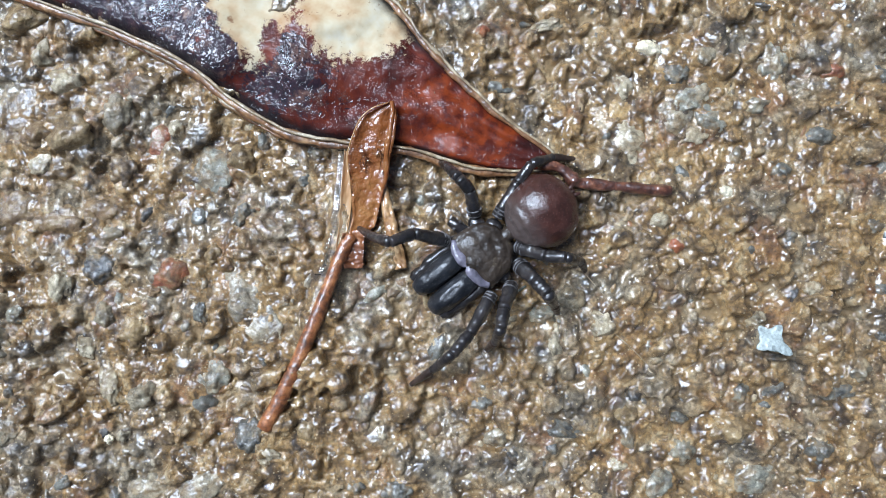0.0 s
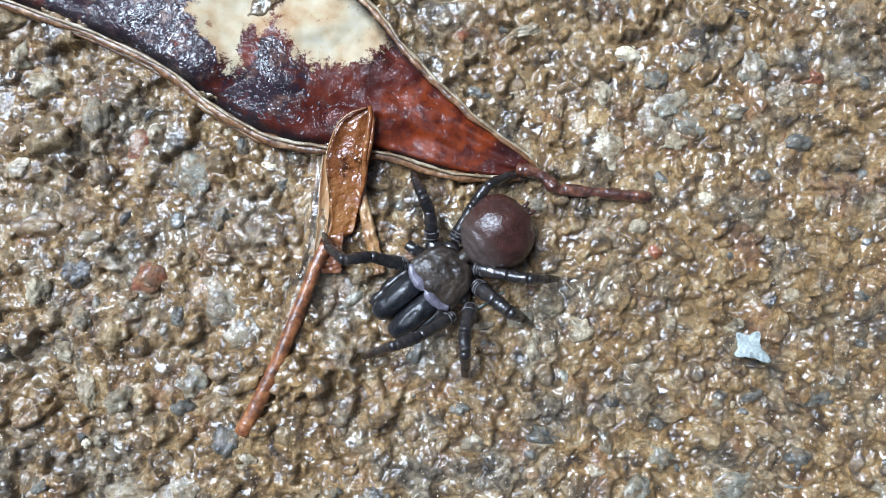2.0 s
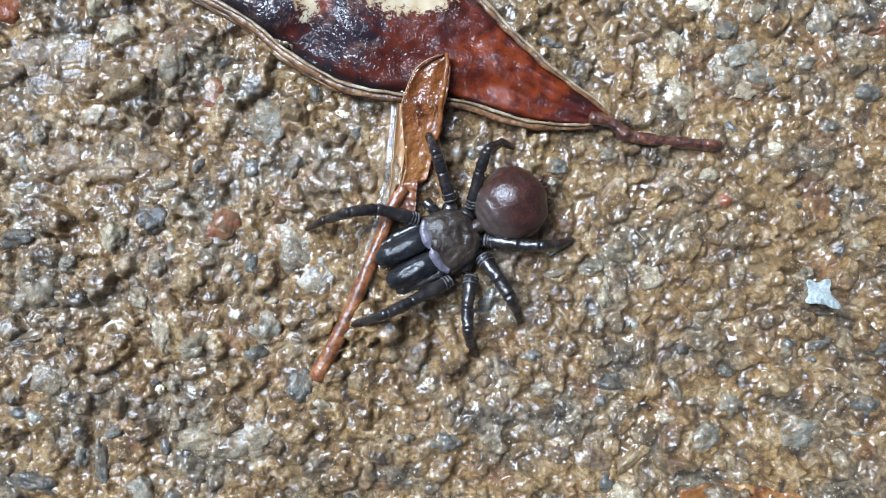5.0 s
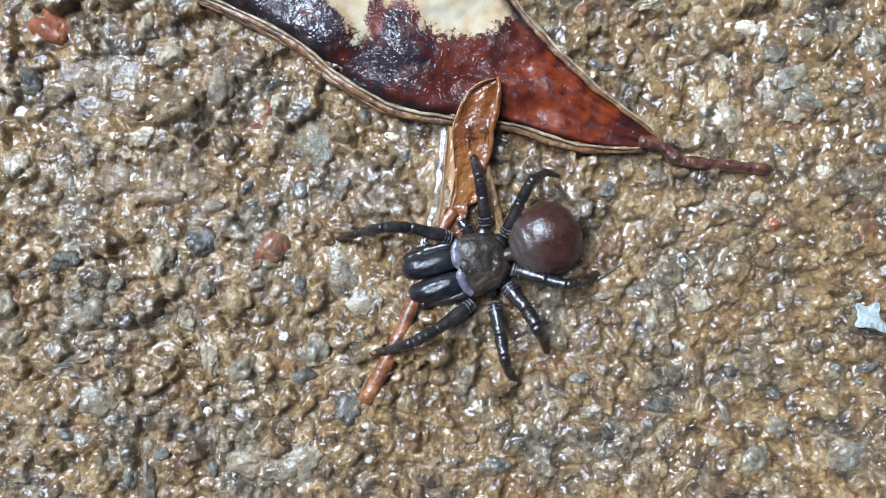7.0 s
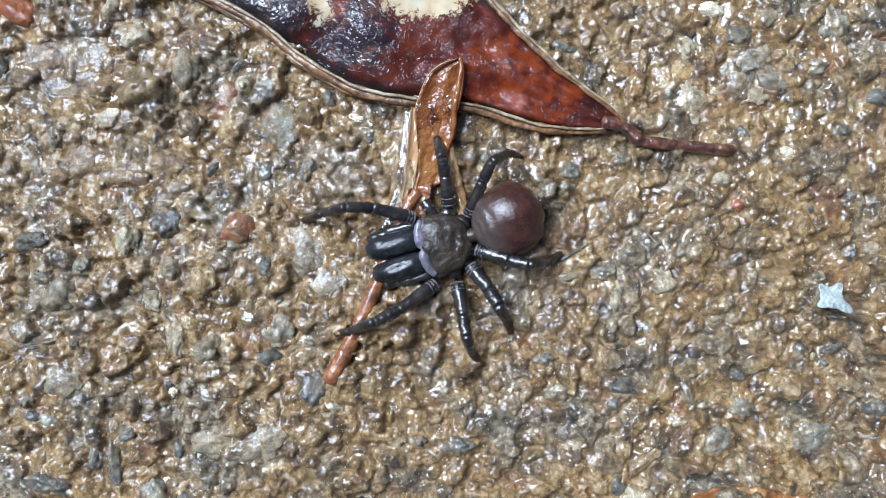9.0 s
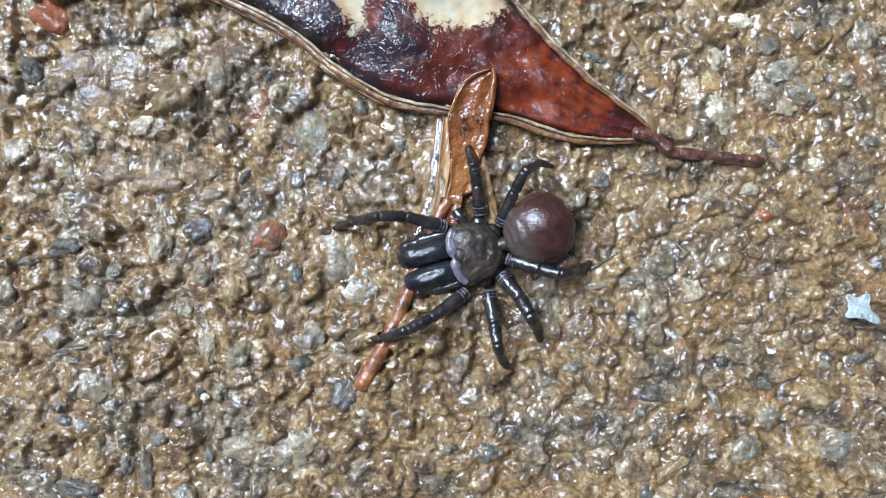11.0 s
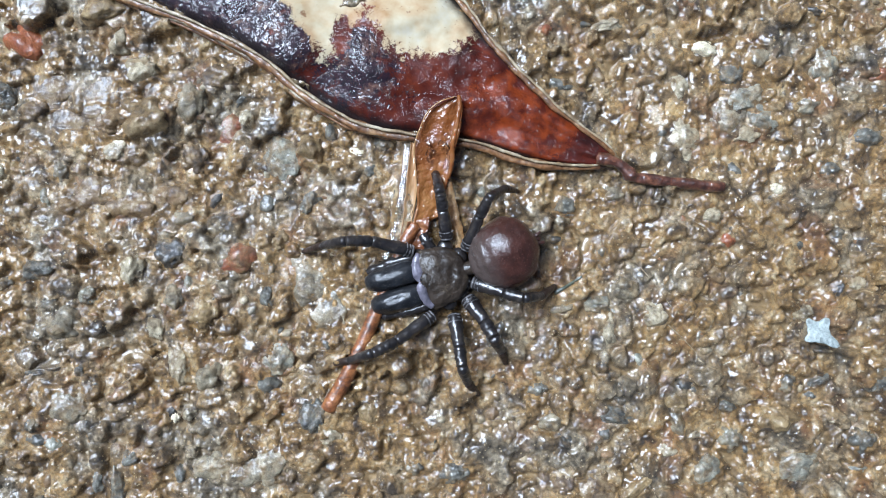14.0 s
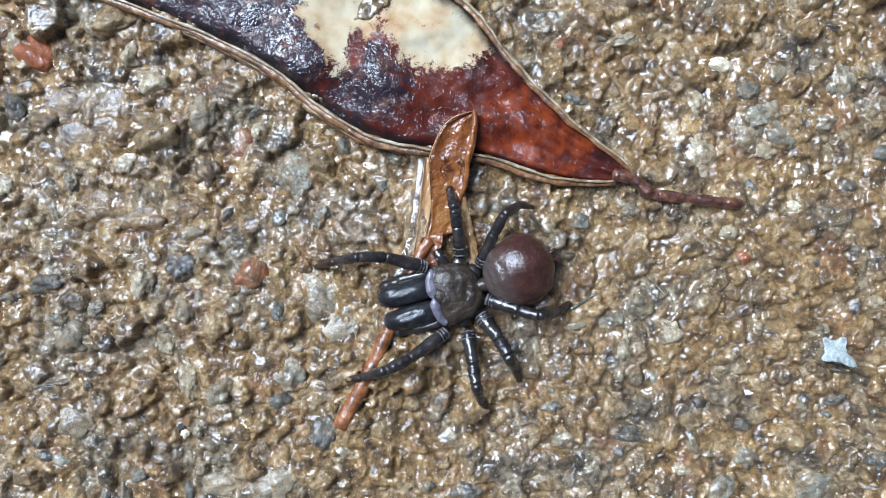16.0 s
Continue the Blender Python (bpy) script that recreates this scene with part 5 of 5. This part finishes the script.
    walk(legs["R4"]["foot"], [(0, mm(7.42, -1.70, -1.99, -11.9, 27.5, -66.6)),
        (1.5, mm(7.42, -1.70, -1.99, -11.9, 27.5, -66.6)),
        (1.8, mm(8.03, -1.43, -1.93, -11.1, 33.8, -55.9)),
        (2, mm(7.58, -1.56, -1.97, -10.8, 30.7, -55.8)),
        (2.2, mm(6.11, -1.36, -2.63, -61.5, 55.5, -120.6)),
        (2.5, mm(5.96, -1.01, -2.93, -11.7, 22.6, -169.7)),
        (3, mm(5.23, -1.45, -2.83, -33.4, 23.7, -154.2)),
        (3.5, mm(5.33, -1.34, -3.07, -48.1, 29.0, -145.6)),
        (3.7, mm(5.36, -1.93, -2.59, -34.3, 30.2, -150.1)),
        (5.8, mm(6.42, -1.26, -2.59, -50.4, 53.8, -114.9)),
        (16, mm(6.42, -1.26, -2.59, -50.4, 53.8, -114.9))])
    walk(legs["L1"]["leg"], [(0, mm(1.97, 3.52, -0.50, 0.0, -21.9, 20.4)),
        (1.5, mm(1.97, 3.52, -0.50, 0.0, -21.9, 20.4)),
        (1.8, mm(1.97, 3.52, -0.50, -0.0, -38.0, -13.5)),
        (2, mm(1.97, 3.52, -0.50, -0.0, -42.5, -12.2)),
        (2.2, mm(1.97, 3.52, -0.50, 0.0, -31.1, 4.6)),
        (2.5, mm(1.97, 3.52, -0.50, -0.0, -43.9, -13.7)),
        (3, mm(1.97, 3.52, -0.50, -0.0, -43.9, -14.0)),
        (3.5, mm(1.97, 3.52, -0.50, 0.0, -41.1, 0.9)),
        (3.7, mm(1.97, 3.52, -0.50, -0.0, -31.3, -34.9)),
        (5.8, mm(1.97, 3.52, -0.50, 0.0, -20.6, 18.4)),
        (16, mm(1.97, 3.52, -0.50, 0.0, -20.6, 18.4))])
    walk(legs["L1"]["patella"], [(0, mm(4.51, 0.00, 0.00, -3.9, 0.6, -9.9)),
        (1.5, mm(4.51, 0.00, 0.00, -3.9, 0.6, -9.9)),
        (1.8, mm(4.51, 0.00, 0.00, -2.5, 7.9, -3.6)),
        (2, mm(4.51, 0.00, -0.00, -6.9, 12.0, -8.9)),
        (2.2, mm(4.51, 0.00, 0.00, 4.1, 0.8, 6.8)),
        (2.5, mm(4.51, 0.00, 0.00, 10.1, 12.9, 12.6)),
        (3, mm(4.51, -0.00, -0.00, 20.5, 9.3, 25.9)),
        (3.5, mm(4.51, -0.00, -0.00, -6.7, 10.6, -8.8)),
        (3.7, mm(4.51, -0.00, 0.00, 7.0, 0.6, 11.6)),
        (5.8, mm(4.51, 0.00, -0.00, -3.1, 1.0, -8.3)),
        (16, mm(4.51, 0.00, -0.00, -3.1, 1.0, -8.3))])
    walk(legs["L1"]["tibia"], [(0, mm(7.06, -0.45, -0.03, -10.9, 60.4, -23.1)),
        (1.5, mm(7.06, -0.45, -0.03, -10.9, 60.4, -23.1)),
        (1.8, mm(7.07, -0.16, -0.36, 1.9, 86.1, 2.0)),
        (2, mm(7.01, -0.39, -0.54, -150.5, 86.8, -152.3)),
        (2.2, mm(7.08, 0.31, -0.04, -1.7, 75.7, -2.3)),
        (2.5, mm(6.97, 0.55, -0.58, 100.6, 74.7, 117.1)),
        (3, mm(6.81, 1.12, -0.42, 97.9, 73.3, 116.3)),
        (3.5, mm(7.02, -0.39, -0.48, -85.4, 76.1, -101.7)),
        (3.7, mm(7.05, 0.52, -0.03, 18.0, 75.1, 25.0)),
        (5.8, mm(7.07, -0.37, -0.05, -8.0, 59.1, -17.7)),
        (16, mm(7.07, -0.37, -0.05, -8.0, 59.1, -17.7))])
    walk(legs["L1"]["foot"], [(0, mm(8.61, -1.11, -2.99, -12.3, 53.4, -28.5)),
        (1.5, mm(8.61, -1.11, -2.99, -12.3, 53.4, -28.5)),
        (1.8, mm(7.30, -0.15, -3.76, 143.0, 82.6, 149.0)),
        (2, mm(6.84, -0.48, -3.95, 165.2, 79.0, 168.5)),
        (2.2, mm(7.92, 0.27, -3.35, -33.3, 83.4, -39.2)),
        (2.5, mm(6.56, 1.35, -3.87, 165.7, 77.6, 169.2)),
        (3, mm(6.37, 2.00, -3.69, 148.6, 76.4, 156.7)),
        (3.5, mm(6.86, -1.19, -3.79, -148.1, 79.4, -155.0)),
        (3.7, mm(7.84, 0.89, -3.33, 39.3, 83.4, 46.0)),
        (5.8, mm(8.74, -0.91, -2.98, -10.1, 49.7, -25.4)),
        (16, mm(8.74, -0.91, -2.98, -10.1, 49.7, -25.4))])
    walk(legs["L2"]["leg"], [(0, mm(0.00, 3.96, -0.50, 0.0, -43.9, 28.4)),
        (1.5, mm(0.00, 3.96, -0.50, 0.0, -43.9, 28.4)),
        (1.8, mm(0.00, 3.96, -0.50, 0.0, -43.9, 35.0)),
        (2, mm(0.00, 3.96, -0.50, 0.0, -43.9, 32.9)),
        (2.2, mm(0.00, 3.96, -0.50, 0.0, -43.9, 20.3)),
        (2.5, mm(0.00, 3.96, -0.50, 0.0, -43.9, 18.9)),
        (3, mm(0.00, 3.96, -0.50, 0.0, -43.9, 16.6)),
        (3.5, mm(0.00, 3.96, -0.50, 0.0, -43.9, 43.2)),
        (3.7, mm(0.00, 3.96, -0.50, -0.0, -35.9, -9.0)),
        (5.8, mm(0.00, 3.96, -0.50, 0.0, -19.4, 83.6)),
        (16, mm(0.00, 3.96, -0.50, 0.0, -19.4, 83.6))])
    walk(legs["L2"]["patella"], [(0, mm(3.29, -0.00, -0.00, 9.0, 13.1, 11.2)),
        (1.5, mm(3.29, -0.00, -0.00, 9.0, 13.1, 11.2)),
        (1.8, mm(3.29, 0.00, 0.00, 9.1, 13.1, 11.4)),
        (2, mm(3.29, 0.00, 0.00, 12.2, 12.3, 15.3)),
        (2.2, mm(3.29, 0.00, 0.00, 23.0, 8.0, 29.2)),
        (2.5, mm(3.29, 0.00, -0.00, 30.5, 2.9, 39.3)),
        (3, mm(3.29, 0.00, 0.00, 25.9, 6.2, 33.1)),
        (3.5, mm(3.29, 0.00, 0.00, 1.3, 13.9, 1.7)),
        (3.7, mm(3.29, -0.00, -0.00, 22.6, -1.2, 34.6)),
        (5.8, mm(3.29, 0.00, -0.00, -0.4, 0.0, -1.1)),
        (16, mm(3.29, 0.00, -0.00, -0.4, 0.0, -1.1))])
    walk(legs["L2"]["tibia"], [(0, mm(5.11, 0.36, -0.43, 126.3, 82.2, 133.2)),
        (1.5, mm(5.11, 0.36, -0.43, 126.3, 82.2, 133.2)),
        (1.8, mm(5.11, 0.36, -0.43, 150.0, 84.3, 153.1)),
        (2, mm(5.08, 0.49, -0.41, 101.2, 75.0, 117.4)),
        (2.2, mm(4.93, 0.92, -0.26, 87.1, 65.2, 115.3)),
        (2.5, mm(4.76, 1.20, -0.10, 84.5, 62.9, 115.7)),
        (3, mm(4.87, 1.03, -0.21, 82.0, 60.4, 116.3)),
        (3.5, mm(5.13, 0.05, -0.46, -140.7, 83.7, -145.0)),
        (3.7, mm(4.85, 1.08, 0.04, 59.5, 64.7, 90.0)),
        (5.8, mm(5.19, -0.04, -0.00, 5.9, 58.4, 13.8)),
        (16, mm(5.19, -0.04, -0.00, 5.9, 58.4, 13.8))])
    walk(legs["L2"]["foot"], [(0, mm(4.87, 0.61, -2.90, -141.8, 75.6, -152.0)),
        (1.5, mm(4.87, 0.61, -2.90, -141.8, 75.6, -152.0)),
        (1.8, mm(4.88, 0.48, -2.91, 175.7, 77.8, 176.7)),
        (2, mm(4.78, 1.06, -2.82, 142.1, 75.6, 152.2)),
        (2.2, mm(4.49, 1.86, -2.53, 101.4, 64.2, 131.9)),
        (2.5, mm(4.27, 2.22, -2.32, 105.7, 66.2, 133.0)),
        (3, mm(4.33, 2.13, -2.38, 95.5, 61.1, 130.9)),
        (3.5, mm(4.91, -0.10, -2.94, -142.8, 75.7, -152.6)),
        (3.7, mm(4.85, 2.14, -2.22, 86.6, 70.1, 116.3)),
        (5.8, mm(6.46, 0.28, -2.13, 16.1, 54.9, 40.6)),
        (16, mm(6.46, 0.28, -2.13, 16.1, 54.9, 40.6))])
    walk(legs["L3"]["leg"], [(0, mm(-1.64, 2.74, -0.50, 0.0, -43.9, 94.6)),
        (1.5, mm(-1.64, 2.74, -0.50, 0.0, -43.9, 94.6)),
        (1.8, mm(-1.64, 2.74, -0.50, 0.0, -43.9, 108.7)),
        (2, mm(-1.64, 2.74, -0.50, 0.0, -43.9, 100.3)),
        (2.2, mm(-1.64, 2.74, -0.50, 0.0, -38.9, 114.4)),
        (2.5, mm(-1.64, 2.74, -0.50, 0.0, -16.5, 99.7)),
        (3, mm(-1.64, 2.74, -0.50, 0.0, -25.1, 85.0)),
        (3.5, mm(-1.64, 2.74, -0.50, 0.0, -12.0, 81.4)),
        (3.7, mm(-1.64, 2.74, -0.50, 0.0, -29.6, 75.8)),
        (5.8, mm(-1.64, 2.74, -0.50, 0.0, -19.4, 111.8)),
        (16, mm(-1.64, 2.74, -0.50, 0.0, -19.4, 111.8))])
    walk(legs["L3"]["patella"], [(0, mm(2.98, -0.00, -0.00, -0.7, 13.9, -0.9)),
        (1.5, mm(2.98, -0.00, -0.00, -0.7, 13.9, -0.9)),
        (1.8, mm(2.98, -0.00, -0.00, 1.8, 13.9, 2.3)),
        (2, mm(2.98, 0.00, 0.00, 1.5, 13.9, 1.9)),
        (2.2, mm(2.98, 0.00, 0.00, 1.4, 8.9, 1.9)),
        (2.5, mm(2.98, 0.00, 0.00, -0.4, 0.0, -1.3)),
        (3, mm(2.98, 0.00, 0.00, 1.7, -0.1, 3.7)),
        (3.5, mm(2.98, 0.00, -0.00, -0.4, 12.0, -1.8)),
        (3.7, mm(2.98, 0.00, 0.00, 0.1, -0.0, 0.2)),
        (5.8, mm(2.98, 0.00, 0.00, -2.6, -0.3, -7.3)),
        (16, mm(2.98, 0.00, 0.00, -2.6, -0.3, -7.3))])
    walk(legs["L3"]["tibia"], [(0, mm(4.65, -0.03, -0.41, -145.6, 84.0, -149.3)),
        (1.5, mm(4.65, -0.03, -0.41, -145.6, 84.0, -149.3)),
        (1.8, mm(4.65, 0.07, -0.41, 128.9, 82.5, 135.2)),
        (2, mm(4.65, 0.05, -0.41, 123.1, 81.7, 130.7)),
        (2.2, mm(4.68, 0.06, -0.27, 60.2, 84.6, 66.0)),
        (2.5, mm(4.70, -0.04, -0.00, -0.8, 53.9, -2.2)),
        (3, mm(4.70, 0.11, 0.00, -2.5, 66.9, -4.3)),
        (3.5, mm(4.66, -0.05, -0.36, -1.8, 34.8, -8.2)),
        (3.7, mm(4.70, 0.01, 0.00, -3.5, 73.6, -5.0)),
        (5.8, mm(4.69, -0.22, 0.01, -4.2, 58.0, -9.9)),
        (16, mm(4.69, -0.22, 0.01, -4.2, 58.0, -9.9))])
    walk(legs["L3"]["foot"], [(0, mm(4.45, -0.15, -2.66, -146.1, 76.1, -155.0)),
        (1.5, mm(4.45, -0.15, -2.66, -146.1, 76.1, -155.0)),
        (1.8, mm(4.44, 0.27, -2.65, 149.1, 76.4, 157.1)),
        (2, mm(4.44, 0.30, -2.65, 154.2, 76.9, 160.7)),
        (2.2, mm(4.77, 0.25, -2.52, 127.1, 79.5, 138.0)),
        (2.5, mm(6.03, -0.09, -1.83, 0.5, 53.9, 1.3)),
        (3, mm(5.58, 0.04, -2.08, -43.9, 79.2, -59.6)),
        (3.5, mm(6.50, -0.32, -1.65, -4.5, 41.5, -19.1)),
        (3.7, mm(5.34, -0.05, -2.17, -60.4, 85.0, -68.0)),
        (5.8, mm(5.87, -0.42, -1.91, -12.4, 62.0, -27.7)),
        (16, mm(5.87, -0.42, -1.91, -12.4, 62.0, -27.7))])
    walk(legs["L4"]["leg"], [(0, mm(-2.58, 1.42, -0.40, 0.0, -37.6, 121.2)),
        (1.5, mm(-2.58, 1.42, -0.40, 0.0, -37.6, 121.2)),
        (1.8, mm(-2.58, 1.42, -0.40, 0.0, -26.9, 130.7)),
        (2, mm(-2.58, 1.42, -0.40, 0.0, -24.3, 127.1)),
        (2.2, mm(-2.58, 1.42, -0.40, 0.0, -13.0, 137.7)),
        (2.5, mm(-2.58, 1.42, -0.40, 0.0, -26.4, 137.2)),
        (3, mm(-2.58, 1.42, -0.40, 0.0, -24.4, 123.3)),
        (3.5, mm(-2.58, 1.42, -0.40, 0.0, -12.0, 111.3)),
        (3.7, mm(-2.58, 1.42, -0.40, 0.0, -13.4, 123.8)),
        (5.8, mm(-2.58, 1.42, -0.40, 0.0, -19.4, 146.9)),
        (16, mm(-2.58, 1.42, -0.40, 0.0, -19.4, 146.9))])
    walk(legs["L4"]["patella"], [(0, mm(3.37, 0.00, 0.00, 10.5, 6.2, 15.0)),
        (1.5, mm(3.37, 0.00, 0.00, 10.5, 6.2, 15.0)),
        (1.8, mm(3.37, 0.00, 0.00, 1.3, -0.3, 2.5)),
        (2, mm(3.37, -0.00, -0.00, 1.4, -0.6, 3.0)),
        (2.2, mm(3.37, 0.00, -0.00, 0.2, -0.0, 0.9)),
        (2.5, mm(3.37, 0.00, 0.00, -2.9, -0.1, -5.8)),
        (3, mm(3.37, -0.00, -0.00, 2.0, -0.2, 4.4)),
        (3.5, mm(3.37, -0.00, 0.00, 2.0, 11.8, 9.5)),
        (3.7, mm(3.37, -0.00, 0.00, 2.3, -0.5, 9.7)),
        (5.8, mm(3.37, 0.00, 0.00, 0.4, 0.0, 1.0)),
        (16, mm(3.37, 0.00, 0.00, 0.4, 0.0, 1.0))])
    walk(legs["L4"]["tibia"], [(0, mm(5.23, 0.50, -0.21, 50.8, 83.2, 57.5)),
        (1.5, mm(5.23, 0.50, -0.21, 50.8, 83.2, 57.5)),
        (1.8, mm(5.31, 0.08, 0.01, 9.8, 68.9, 16.2)),
        (2, mm(5.31, 0.10, 0.02, 10.4, 64.8, 19.3)),
        (2.2, mm(5.31, 0.03, 0.00, 1.7, 48.7, 6.0)),
        (2.5, mm(5.30, -0.20, 0.00, -0.7, 68.6, -1.1)),
        (3, mm(5.30, 0.15, 0.01, -0.1, 65.9, -0.1)),
        (3.5, mm(5.24, 0.31, -0.40, -0.0, 34.4, -0.2)),
        (3.7, mm(5.28, 0.33, 0.02, -3.8, 48.7, -13.4)),
        (5.8, mm(5.31, 0.04, -0.00, 13.5, 56.7, 32.8)),
        (16, mm(5.31, 0.04, -0.00, 13.5, 56.7, 32.8))])
    walk(legs["L4"]["foot"], [(0, mm(5.40, 0.76, -2.74, -94.7, 71.5, -120.6)),
        (1.5, mm(5.40, 0.76, -2.74, -94.7, 71.5, -120.6)),
        (1.8, mm(6.19, 0.34, -2.37, 33.8, 83.9, 40.4)),
        (2, mm(6.33, 0.46, -2.29, 18.5, 78.1, 26.4)),
        (2.2, mm(6.98, 0.21, -1.92, 2.1, 41.1, 8.1)),
        (2.5, mm(6.23, -0.21, -2.37, -14.7, 84.4, -17.6)),
        (3, mm(6.34, 0.15, -2.32, -26.3, 76.8, -38.6)),
        (3.5, mm(7.35, 0.31, -1.84, -2.6, 40.5, -10.9)),
        (3.7, mm(6.92, -0.06, -1.90, -5.0, 42.5, -19.0)),
        (5.8, mm(6.49, 0.79, -2.13, 23.6, 51.9, 65.3)),
        (16, mm(6.49, 0.79, -2.13, 23.6, 51.9, 65.3))])


motions()
